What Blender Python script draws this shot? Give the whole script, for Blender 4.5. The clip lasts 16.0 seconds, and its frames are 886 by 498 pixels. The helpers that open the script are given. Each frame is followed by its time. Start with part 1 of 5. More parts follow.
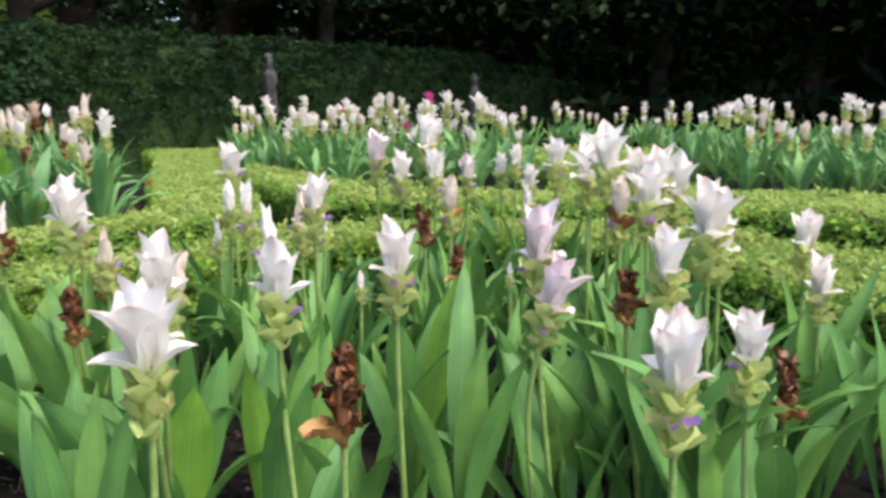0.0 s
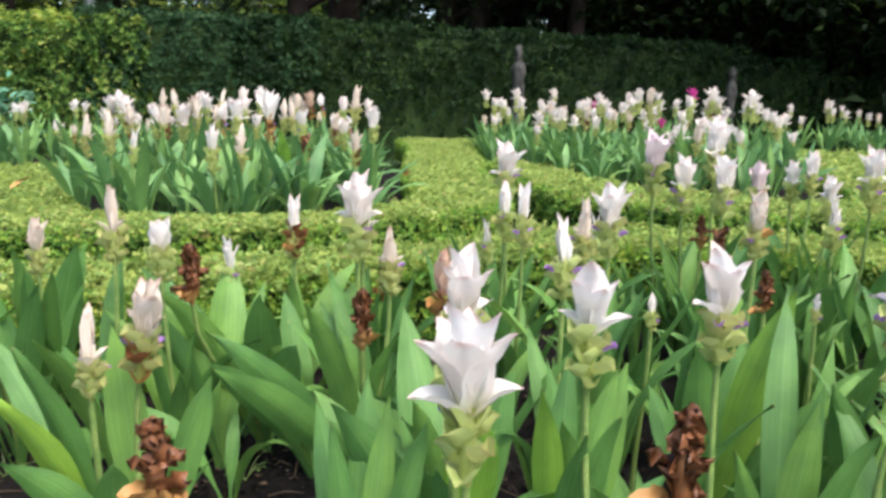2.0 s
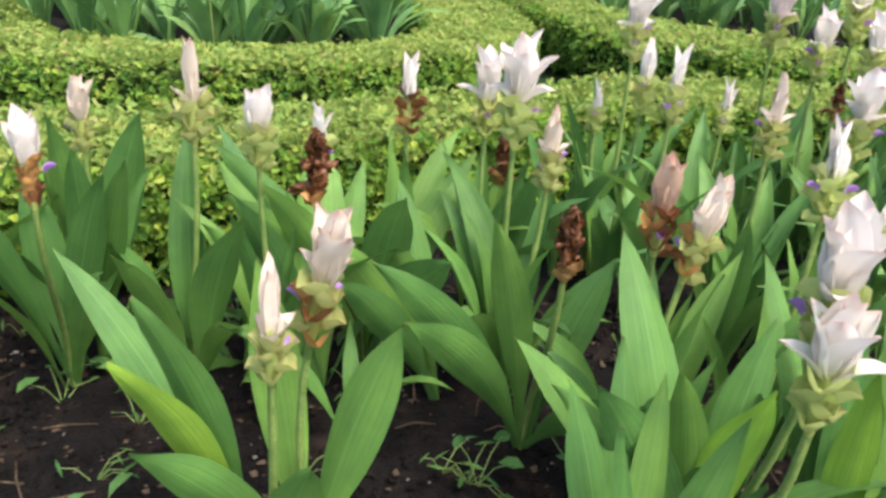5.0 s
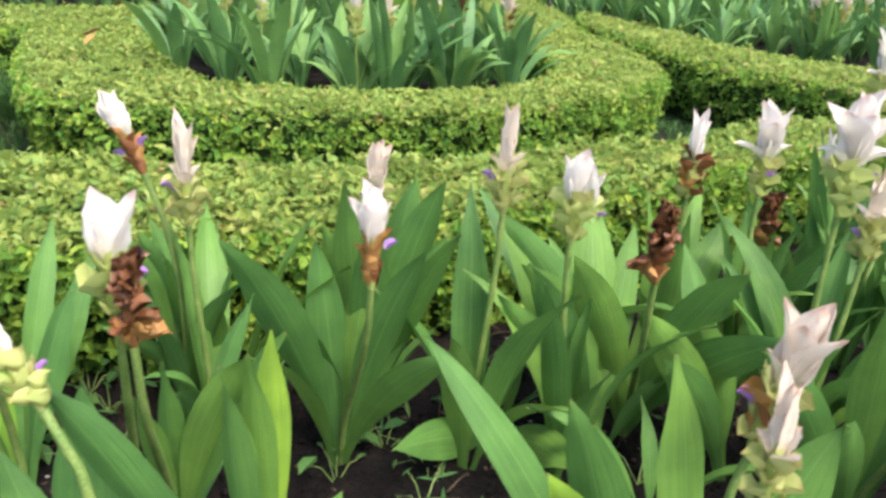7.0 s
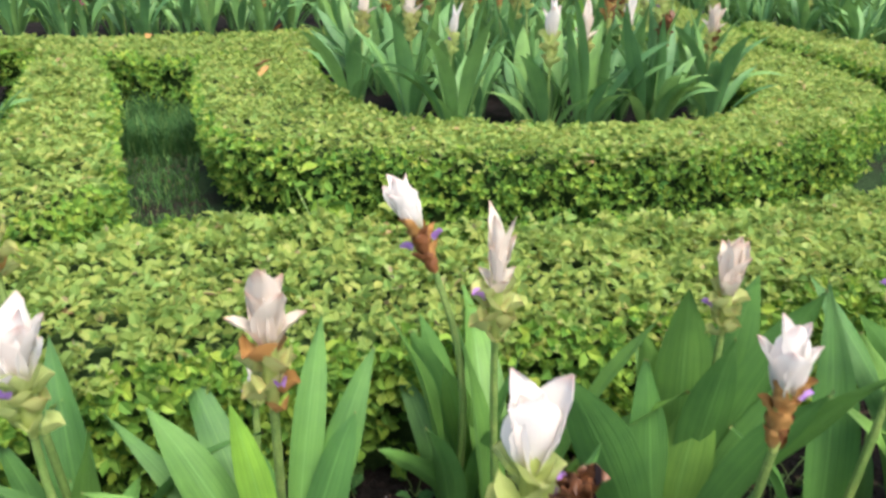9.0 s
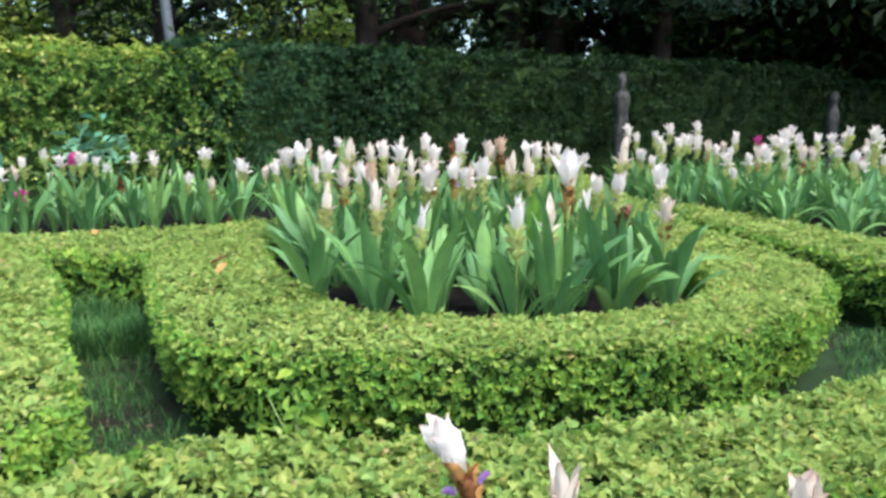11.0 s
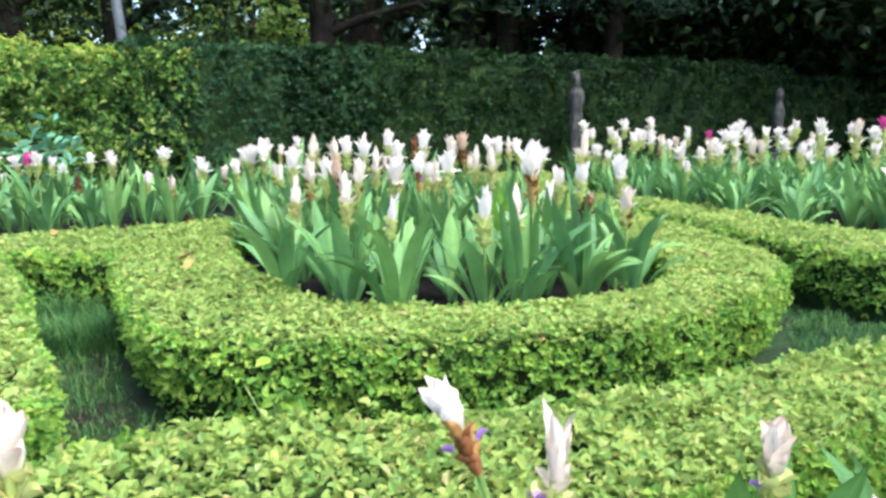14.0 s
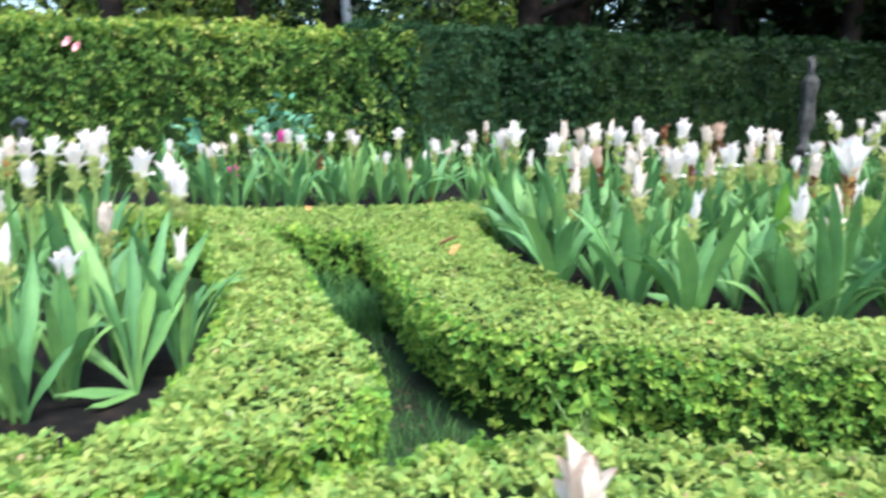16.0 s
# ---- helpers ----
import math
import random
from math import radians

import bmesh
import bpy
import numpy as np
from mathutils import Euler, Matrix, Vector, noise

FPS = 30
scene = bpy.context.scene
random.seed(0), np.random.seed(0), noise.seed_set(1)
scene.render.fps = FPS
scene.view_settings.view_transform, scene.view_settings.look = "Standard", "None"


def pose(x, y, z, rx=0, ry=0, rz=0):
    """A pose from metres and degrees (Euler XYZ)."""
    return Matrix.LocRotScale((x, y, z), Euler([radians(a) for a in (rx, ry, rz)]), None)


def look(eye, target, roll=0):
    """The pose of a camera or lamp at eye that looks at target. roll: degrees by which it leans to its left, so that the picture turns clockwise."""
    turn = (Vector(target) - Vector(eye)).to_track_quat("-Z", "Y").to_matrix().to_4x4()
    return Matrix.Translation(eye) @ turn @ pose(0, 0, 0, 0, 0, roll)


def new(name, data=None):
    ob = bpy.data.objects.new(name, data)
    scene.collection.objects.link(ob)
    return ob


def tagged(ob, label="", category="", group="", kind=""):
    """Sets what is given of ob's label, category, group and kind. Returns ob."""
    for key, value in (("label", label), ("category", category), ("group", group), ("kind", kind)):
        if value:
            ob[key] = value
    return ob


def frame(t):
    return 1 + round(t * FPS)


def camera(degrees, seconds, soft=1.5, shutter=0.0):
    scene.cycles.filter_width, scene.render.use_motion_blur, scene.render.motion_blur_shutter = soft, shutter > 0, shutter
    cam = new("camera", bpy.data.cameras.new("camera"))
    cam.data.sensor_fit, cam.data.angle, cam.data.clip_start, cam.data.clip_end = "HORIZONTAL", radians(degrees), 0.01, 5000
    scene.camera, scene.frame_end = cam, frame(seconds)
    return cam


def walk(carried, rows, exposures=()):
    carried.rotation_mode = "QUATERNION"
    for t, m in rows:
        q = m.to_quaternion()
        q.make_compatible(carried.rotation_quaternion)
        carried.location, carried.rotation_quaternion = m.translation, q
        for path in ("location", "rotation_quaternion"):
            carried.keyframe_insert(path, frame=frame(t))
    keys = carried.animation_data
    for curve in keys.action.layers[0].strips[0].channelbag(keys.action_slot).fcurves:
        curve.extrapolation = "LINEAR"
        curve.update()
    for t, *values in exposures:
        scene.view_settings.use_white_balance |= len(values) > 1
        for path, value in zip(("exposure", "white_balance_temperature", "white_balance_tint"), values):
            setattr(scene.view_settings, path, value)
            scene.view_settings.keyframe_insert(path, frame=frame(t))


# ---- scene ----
cam = camera(59.4, 16.0, soft=2.85, shutter=0.4)
EXPOSURE = 1.63
PATH = [
    (0, (0.024, 0.006, 0.983), (-0.008, 1.973, 0.624), -0.2),
    (0.5, (0.013, 0.003, 0.993), (-0.196, 1.964, 0.659), -0.0),
    (1, (-0.036, 0.012, 1.01), (-0.454, 1.944, 0.71), 0.2),
    (1.3, (-0.064, 0.03, 1.003), (-0.57, 1.94, 0.696), 0.1),
    (1.5, (-0.096, 0.051, 1.012), (-0.62, 1.953, 0.68), 0.7),
    (2, (-0.151, 0.147, 1.006), (-0.75, 2.016, 0.623), 1.0),
    (2.5, (-0.267, 0.154, 0.989), (-0.881, 1.995, 0.508), 2.3),
    (3, (-0.451, 0.131, 1.03), (-0.92, 1.994, 0.472), 3.1),
    (3.2, (-0.504, 0.168, 1.033), (-0.909, 2.04, 0.457), 3.5),
    (5.3, (-0.778, 0.444, 1.043), (-1.158, 2.221, 0.207), 4.7),
    (5.5, (-0.806, 0.455, 1.045), (-1.237, 2.222, 0.212), 4.2),
    (6, (-0.934, 0.461, 1.044), (-1.451, 2.217, 0.239), 4.6),
    (6.3, (-1.061, 0.453, 1.064), (-1.59, 2.215, 0.279), 4.6),
    (6.5, (-1.128, 0.453, 1.063), (-1.665, 2.223, 0.303), 3.2),
    (7, (-1.266, 0.411, 1.042), (-1.729, 2.202, 0.283), 3.2),
    (7.5, (-1.39, 0.373, 1.017), (-1.831, 2.173, 0.264), 4.0),
    (7.9, (-1.532, 0.415, 1.023), (-2.048, 2.184, 0.246), 2.8),
    (8, (-1.553, 0.431, 1.018), (-2.12, 2.191, 0.255), 2.2),
    (8.5, (-1.64, 0.499, 1.037), (-2.313, 2.219, 0.27), 1.3),
    (9, (-1.703, 0.585, 1.083), (-2.426, 2.291, 0.329), 0.6),
    (9.5, (-1.766, 0.616, 1.123), (-2.488, 2.35, 0.437), 0.1),
    (10, (-1.857, 0.625, 1.167), (-2.513, 2.423, 0.587), 0.5),
    (10.2, (-1.881, 0.623, 1.163), (-2.542, 2.439, 0.647), 0.4),
    (12.3, (-1.883, 0.585, 1.139), (-2.374, 2.509, 0.903), -1.4),
    (12.5, (-1.885, 0.581, 1.136), (-2.391, 2.5, 0.893), -0.9),
    (13, (-1.881, 0.584, 1.132), (-2.395, 2.498, 0.866), -0.9),
    (13.5, (-1.886, 0.57, 1.132), (-2.4, 2.48, 0.837), -0.6),
    (14, (-1.916, 0.529, 1.117), (-2.412, 2.439, 0.791), -0.5),
    (14.5, (-1.986, 0.493, 1.131), (-2.501, 2.396, 0.798), -0.3),
    (15, (-2.153, 0.506, 1.134), (-2.746, 2.392, 0.828), -1.4),
    (15.5, (-2.301, 0.535, 1.132), (-3.066, 2.362, 0.852), -1.2),
    (15.7, (-2.346, 0.571, 1.119), (-3.166, 2.37, 0.813), -1.3),
    (16, (-2.419, 0.529, 1.13), (-3.317, 2.277, 0.762), 0.8),
]
walk(cam, [(t, look(eye, target, roll)) for t, eye, target, roll in PATH],
     exposures=[(0.0, EXPOSURE - 0.1, 6200, 10), (3.2, EXPOSURE - 0.06, 6250, 10), (5.2, EXPOSURE - 0.04, 6450, 10), (6.5, EXPOSURE + 0.03, 6450, 10), (8.0, EXPOSURE - 0.06, 6400, 9), (8.8, EXPOSURE - 0.14, 6350, 9), (9.6, EXPOSURE - 0.14, 6150, 7), (10.2, EXPOSURE - 0.22, 5950, 6), (12.3, EXPOSURE + 0.33, 5780, 5), (14.0, EXPOSURE + 0.36, 5700, 5), (15.0, EXPOSURE + 0.24, 5650, 4), (16.0, EXPOSURE + 0.26, 5600, 4)])

# ---- light: bright hazy sky, soft sun from the right ----
world = bpy.data.worlds.new("world")
scene.world = world
world.use_nodes = True
wn = world.node_tree.nodes
sky = wn.new("ShaderNodeTexSky")
sky.sky_type, sky.sun_disc = "NISHITA", False
sky.sun_elevation, sky.sun_rotation = radians(60), radians(124)
sky.air_density, sky.dust_density, sky.ozone_density = 1.0, 4.0, 1.0
wn["Background"].inputs["Strength"].default_value = 0.15
world.node_tree.links.new(sky.outputs["Color"], wn["Background"].inputs["Color"])
sun = new("sun", bpy.data.lights.new("sun", "SUN"))
sun.data.energy, sun.data.angle, sun.data.color = 1.7, radians(30), (1.0, 0.95, 0.86)
sun.matrix_world = look((7.2, -4.9, 15.2), (0, 0, 0))


# ---- materials ----
def material(name):
    m = bpy.data.materials.new(name)
    m.use_nodes = True
    return m, m.node_tree.nodes, m.node_tree.links, m.node_tree.nodes["Principled BSDF"]


def ramp(nodes, stops):
    r = nodes.new("ShaderNodeValToRGB")
    r.color_ramp.elements[0].position, r.color_ramp.elements[0].color = stops[0][0], (*stops[0][1], 1)
    r.color_ramp.elements[1].position, r.color_ramp.elements[1].color = stops[-1][0], (*stops[-1][1], 1)
    for p, c in stops[1:-1]:
        r.color_ramp.elements.new(p).color = (*c, 1)
    return r


def mix_colour(nodes, links, fac, a, b, mode="MIX"):
    m = nodes.new("ShaderNodeMix")
    m.data_type, m.blend_type = "RGBA", mode
    for socket, value in ((m.inputs[0], fac), (m.inputs[6], a), (m.inputs[7], b)):
        if isinstance(value, bpy.types.NodeSocket):
            links.new(value, socket)
        elif isinstance(value, tuple):
            socket.default_value = (*value, 1)
        else:
            socket.default_value = value
    return m.outputs[2]


def noise_node(nodes, links, scale, detail=4, space="Object"):
    c = nodes.new("ShaderNodeTexCoord")
    n = nodes.new("ShaderNodeTexNoise")
    n.inputs["Scale"].default_value, n.inputs["Detail"].default_value = scale, detail
    links.new(c.outputs[space], n.inputs["Vector"])
    return n.outputs["Fac"]


def bump(nodes, links, bsdf, height, strength, distance):
    b = nodes.new("ShaderNodeBump")
    b.inputs["Strength"].default_value, b.inputs["Distance"].default_value = strength, distance
    links.new(height, b.inputs["Height"])
    links.new(b.outputs["Normal"], bsdf.inputs["Normal"])
    return b


def see_through(nodes, links, bsdf, colour, share):
    """Thin tissue: part of the light comes through."""
    t = nodes.new("ShaderNodeBsdfTranslucent")
    if isinstance(colour, tuple):
        t.inputs["Color"].default_value = (*colour, 1)
    else:
        links.new(colour, t.inputs["Color"])
    m = nodes.new("ShaderNodeMixShader")
    m.inputs[0].default_value = share
    links.new(bsdf.outputs[0], m.inputs[1])
    links.new(t.outputs[0], m.inputs[2])
    links.new(m.outputs[0], nodes["Material Output"].inputs["Surface"])


def foliage_material(name, stops, rough=0.6, share=0.3, patch=1.5):
    m, n, l, b = material(name)
    g = n.new("ShaderNodeNewGeometry")
    r = ramp(n, stops)
    big = noise_node(n, l, patch, 2)
    add = n.new("ShaderNodeMath")
    add.operation = "MULTIPLY_ADD"
    l.new(big, add.inputs[0])
    add.inputs[1].default_value = 0.8
    l.new(g.outputs["Random Per Island"], add.inputs[2])
    cluster = n.new("ShaderNodeMath")
    cluster.operation = "MULTIPLY_ADD"
    l.new(noise_node(n, l, patch * 4.5, 2), cluster.inputs[0])
    cluster.inputs[1].default_value = 1.1
    l.new(add.outputs[0], cluster.inputs[2])
    sub = n.new("ShaderNodeMath")
    sub.operation = "MULTIPLY_ADD"
    l.new(cluster.outputs[0], sub.inputs[0])
    sub.inputs[1].default_value = 0.85
    sub.inputs[2].default_value = -0.76
    l.new(sub.outputs[0], r.inputs[0])
    # each leaf leans a little to blue-green or to yellow
    spread = n.new("ShaderNodeMath")
    spread.operation = "MULTIPLY"
    l.new(g.outputs["Random Per Island"], spread.inputs[0])
    spread.inputs[1].default_value = 7.3
    turn = n.new("ShaderNodeMath")
    turn.operation = "FRACT"
    l.new(spread.outputs[0], turn.inputs[0])
    hue = ramp(n, [(0.0, (0.86, 1.0, 1.08)), (0.35, (1.0, 1.0, 1.0)), (1.0, (1.14, 1.01, 0.96))])
    l.new(turn.outputs[0], hue.inputs[0])
    leaf_colour = mix_colour(n, l, 1.0, r.outputs[0], hue.outputs[0], "MULTIPLY")
    l.new(leaf_colour, b.inputs["Base Color"])
    b.inputs["Roughness"].default_value = rough
    b.inputs["Specular IOR Level"].default_value = 0.16
    see_through(n, l, b, leaf_colour, share)
    return m


def blade_material(name, dark, mid, light):
    """Broad leaf: pale midrib, oblique side veins, tint that varies from leaf to leaf."""
    m, n, l, b = material(name)
    info = n.new("ShaderNodeObjectInfo")
    r = ramp(n, [(0.0, dark), (0.55, mid), (1.0, light)])
    isle = n.new("ShaderNodeNewGeometry")
    both = n.new("ShaderNodeMath")
    both.operation = "ADD"
    l.new(info.outputs["Random"], both.inputs[0])
    l.new(isle.outputs["Random Per Island"], both.inputs[1])
    part_of = n.new("ShaderNodeMath")
    part_of.operation = "FRACT"
    l.new(both.outputs[0], part_of.inputs[0])
    l.new(part_of.outputs[0], r.inputs[0])
    uv = n.new("ShaderNodeUVMap")
    sep = n.new("ShaderNodeSeparateXYZ")
    l.new(uv.outputs[0], sep.inputs[0])
    off = n.new("ShaderNodeMath")
    off.operation = "SUBTRACT"
    l.new(sep.outputs[0], off.inputs[0])
    off.inputs[1].default_value = 0.5
    ab = n.new("ShaderNodeMath")
    ab.operation = "ABSOLUTE"
    l.new(off.outputs[0], ab.inputs[0])
    rib = ramp(n, [(0.0, (1, 1, 1)), (0.05, (0, 0, 0))])
    l.new(ab.outputs[0], rib.inputs[0])
    blotch = noise_node(n, l, 14.0, 4)
    tone = ramp(n, [(0.3, (0.78, 0.8, 0.8)), (0.7, (1.15, 1.12, 1.0))])
    l.new(blotch, tone.inputs[0])
    colour = mix_colour(n, l, 1.0, r.outputs[0], tone.outputs[0], "MULTIPLY")
    # faint streaks along the blade
    long_uv = n.new("ShaderNodeVectorMath")
    long_uv.operation = "MULTIPLY"
    l.new(uv.outputs[0], long_uv.inputs[0])
    long_uv.inputs[1].default_value = (34.0, 2.2, 1.0)
    streak = n.new("ShaderNodeTexNoise")
    streak.inputs["Scale"].default_value, streak.inputs["Detail"].default_value = 1.0, 3
    l.new(long_uv.outputs[0], streak.inputs["Vector"])
    shade = ramp(n, [(0.32, (0.82, 0.85, 0.86)), (0.68, (1.13, 1.10, 1.06))])
    l.new(streak.outputs["Fac"], shade.inputs[0])
    colour = mix_colour(n, l, 1.0, colour, shade.outputs[0], "MULTIPLY")
    half = n.new("ShaderNodeMath")
    half.operation = "MULTIPLY"
    l.new(rib.outputs[0], half.inputs[0])
    half.inputs[1].default_value = 0.28
    colour = mix_colour(n, l, half.outputs[0], colour, (0.2, 0.4, 0.1))
    # dry tips on the very ends of the leaves
    dry = ramp(n, [(0.988, (0, 0, 0)), (1.0, (0.7, 0.7, 0.7))])
    l.new(sep.outputs[1], dry.inputs[0])
    colour = mix_colour(n, l, dry.outputs[0], colour, (0.3, 0.2, 0.08))
    l.new(colour, b.inputs["Base Color"])
    b.inputs["Roughness"].default_value = 0.46
    b.inputs["Specular IOR Level"].default_value = 0.33
    bump(n, l, b, streak.outputs["Fac"], 0.45, 0.004)
    see_through(n, l, b, colour, 0.28)
    return m


def petal_material(name, base, body, tip, share=0.3, rough=0.5):
    m, n, l, b = material(name)
    uv = n.new("ShaderNodeUVMap")
    sep = n.new("ShaderNodeSeparateXYZ")
    l.new(uv.outputs[0], sep.inputs[0])
    wob = noise_node(n, l, 60.0, 3)
    add = n.new("ShaderNodeMath")
    add.operation = "MULTIPLY_ADD"
    l.new(wob, add.inputs[0])
    add.inputs[1].default_value = 0.22
    l.new(sep.outputs[1], add.inputs[2])
    r = ramp(n, [(0.05, base), (0.33, body), (0.98, body), (1.0, tip)])
    stretch = n.new("ShaderNodeMath")
    stretch.operation = "MULTIPLY"
    stretch.inputs[1].default_value = 0.86
    r.color_ramp.elements[2].position = 0.80
    l.new(add.outputs[0], stretch.inputs[0])
    l.new(stretch.outputs[0], r.inputs[0])
    info = n.new("ShaderNodeObjectInfo")
    tint = ramp(n, [(0.0, (0.95, 0.90, 0.87)), (1.0, (1.0, 1.0, 1.0))])
    l.new(info.outputs["Random"], tint.inputs[0])
    colour = mix_colour(n, l, 1.0, r.outputs[0], tint.outputs[0], "MULTIPLY")
    l.new(colour, b.inputs["Base Color"])
    b.inputs["Roughness"].default_value = rough
    streak = n.new("ShaderNodeMath")
    streak.operation = "MULTIPLY"
    l.new(sep.outputs[0], streak.inputs[0])
    streak.inputs[1].default_value = 80.0
    sn = n.new("ShaderNodeMath")
    sn.operation = "SINE"
    l.new(streak.outputs[0], sn.inputs[0])
    bump(n, l, b, sn.outputs[0], 0.06, 0.001)
    see_through(n, l, b, colour, share)
    return m


def rough_material(name, stops, scale, rough=0.85, depth=0.01, fine=None):
    m, n, l, b = material(name)
    f = noise_node(n, l, scale, 8)
    r = ramp(n, stops)
    l.new(f, r.inputs[0])
    fine_noise = noise_node(n, l, fine or scale * 9, 4)
    tone = ramp(n, [(0.25, (0.6, 0.6, 0.6)), (0.75, (1.3, 1.3, 1.3))])
    l.new(fine_noise, tone.inputs[0])
    l.new(mix_colour(n, l, 1.0, r.outputs[0], tone.outputs[0], "MULTIPLY"), b.inputs["Base Color"])
    b.inputs["Roughness"].default_value = rough
    b.inputs["Specular IOR Level"].default_value = 0.12 if rough > 0.7 else 0.5
    bump(n, l, b, fine_noise, 0.6, depth)
    return m


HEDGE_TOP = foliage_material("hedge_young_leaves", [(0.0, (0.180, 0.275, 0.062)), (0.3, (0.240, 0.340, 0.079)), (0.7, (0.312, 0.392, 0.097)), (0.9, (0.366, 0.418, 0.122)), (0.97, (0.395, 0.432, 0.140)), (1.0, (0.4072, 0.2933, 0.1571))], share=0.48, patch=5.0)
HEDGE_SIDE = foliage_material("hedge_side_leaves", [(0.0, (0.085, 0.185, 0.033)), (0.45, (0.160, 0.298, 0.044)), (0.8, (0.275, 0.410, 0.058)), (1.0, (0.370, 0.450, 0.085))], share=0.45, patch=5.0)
# tall hedge: sun on its left end and top, shade elsewhere, put into colour
TALL_LIT = foliage_material("tall_hedge_sunlit_leaves", [(0.0, (0.0292, 0.0755, 0.0152)), (0.4, (0.0732, 0.1509, 0.0260)), (0.75, (0.1512, 0.2454, 0.0390)), (0.92, (0.2926, 0.3585, 0.0759)), (1.0, (0.4876, 0.4718, 0.1516))], share=0.4, patch=1.3)
TALL_LIT_TOP = foliage_material("tall_hedge_sunlit_top_leaves", [(0.0, (0.12, 0.22, 0.03)), (0.4, (0.24, 0.35, 0.05)), (0.8, (0.42, 0.47, 0.10)), (1.0, (0.62, 0.58, 0.22))], share=0.4, patch=1.3)
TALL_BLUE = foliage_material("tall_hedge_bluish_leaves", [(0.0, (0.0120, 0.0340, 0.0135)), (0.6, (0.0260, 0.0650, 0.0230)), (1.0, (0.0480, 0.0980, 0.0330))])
TALL_SHADED = foliage_material("tall_hedge_shaded_leaves", [(0.0, (0.0035, 0.0125, 0.0035)), (0.6, (0.0085, 0.029, 0.0068)), (1.0, (0.036, 0.07, 0.012))], patch=0.7)
# the wood's shade and its sunlit trees are put into these two leaf colours
TREE_LEAF = foliage_material("shaded_tree_leaves", [(0.0, (0.0059, 0.0136, 0.0051)), (0.6, (0.0136, 0.0289, 0.0085)), (1.0, (0.0425, 0.0680, 0.0153))], share=0.35, patch=0.3)
TREE_LIGHT = foliage_material("sunlit_tree_leaves", [(0.0, (0.05, 0.10, 0.02)), (0.6, (0.13, 0.2, 0.03)), (1.0, (0.3, 0.34, 0.06))], share=0.45, patch=0.4)
NEEDLE = foliage_material("bluish_fronds", [(0.0, (0.012, 0.03, 0.02)), (1.0, (0.035, 0.07, 0.045))], patch=0.5)
TEAL = foliage_material("bluish_broad_leaves", [(0.0, (0.09, 0.22, 0.13)), (1.0, (0.18, 0.36, 0.22))], patch=2.0)
GRASS = foliage_material("grass_blades", [(0.0, (0.025, 0.07, 0.022)), (0.6, (0.06, 0.15, 0.04)), (1.0, (0.15, 0.25, 0.07))])
# twigs inside the hedges, with the shade between leaves put into their colour
CORE = rough_material("hedge_shaded_twigs", [(0.3, (0.013, 0.028, 0.007)), (0.7, (0.036, 0.064, 0.016))], 18.0)
LAWN = rough_material("lawn", [(0.3, (0.016, 0.014, 0.010)), (0.5, (0.018, 0.036, 0.013)), (0.75, (0.036, 0.066, 0.02))], 3.2, depth=0.02, fine=70)
SOIL = rough_material("dark_soil", [(0.3, (0.0038, 0.0033, 0.0031)), (0.55, (0.0085, 0.0066, 0.006)), (0.75, (0.026, 0.0165, 0.013))], 14.0, depth=0.03, fine=110)
BARK = rough_material("tree_bark", [(0.3, (0.012, 0.009, 0.008)), (0.7, (0.035, 0.026, 0.02))], 4.0, depth=0.03, fine=25)
STONE = rough_material("weathered_stone", [(0.3, (0.025, 0.025, 0.023)), (0.7, (0.085, 0.082, 0.075))], 9.0, depth=0.006)
POLE_PAINT = rough_material("grey_pole_paint", [(0.3, (0.0630, 0.0700, 0.0805)), (0.7, (0.0980, 0.1085, 0.1225))], 5.0, rough=0.5, depth=0.001)
BLACK_PIPE = rough_material("dark_pipe", [(0.3, (0.02, 0.02, 0.022)), (0.7, (0.05, 0.05, 0.05))], 20.0, rough=0.45, depth=0.001)
LITTER = rough_material("dry_litter", [(0.3, (0.05, 0.034, 0.022)), (0.7, (0.12, 0.085, 0.055))], 30.0)
PEBBLE = rough_material("pebble", [(0.3, (0.12, 0.10, 0.09)), (0.7, (0.35, 0.31, 0.28))], 40.0)
BLADE = blade_material("broad_green_leaf", (0.078, 0.188, 0.050), (0.108, 0.236, 0.056), (0.158, 0.300, 0.062))
# farther beds' leaves, with the bluish light of open sky coloured in
COOL = blade_material("blue_green_leaf", (0.088, 0.205, 0.076), (0.130, 0.270, 0.088), (0.190, 0.338, 0.098))
# yellow-green of young leaves, also used to colour in sun on leaves
YOUNG_SUNLIT = blade_material("young_yellow_green_leaf", (0.1495, 0.3105, 0.044), (0.1955, 0.368, 0.0495), (0.276, 0.437, 0.0605))
STEM = rough_material("flower_stem", [(0.3, (0.10, 0.18, 0.04)), (0.7, (0.2, 0.27, 0.07))], 30.0, rough=0.5, depth=0.0006)
WHITE = petal_material("white_petal", (0.56, 0.58, 0.38), (0.82, 0.785, 0.745), (0.68, 0.45, 0.40), share=0.38)
BLUSH = petal_material("cream_petal", (0.52, 0.50, 0.30), (0.72, 0.635, 0.54), (0.517, 0.282, 0.1984))
PINK = petal_material("pink_petal", (0.60, 0.54, 0.44), (0.74, 0.645, 0.65), (0.68, 0.38, 0.47))
FADED = petal_material("faded_petal", (0.30, 0.14, 0.06), (0.62, 0.45, 0.34), (0.45, 0.22, 0.15))
BLOSSOM = petal_material("pink_blossom_petal", (0.7, 0.5, 0.45), (0.78, 0.34, 0.38), (0.72, 0.30, 0.36))
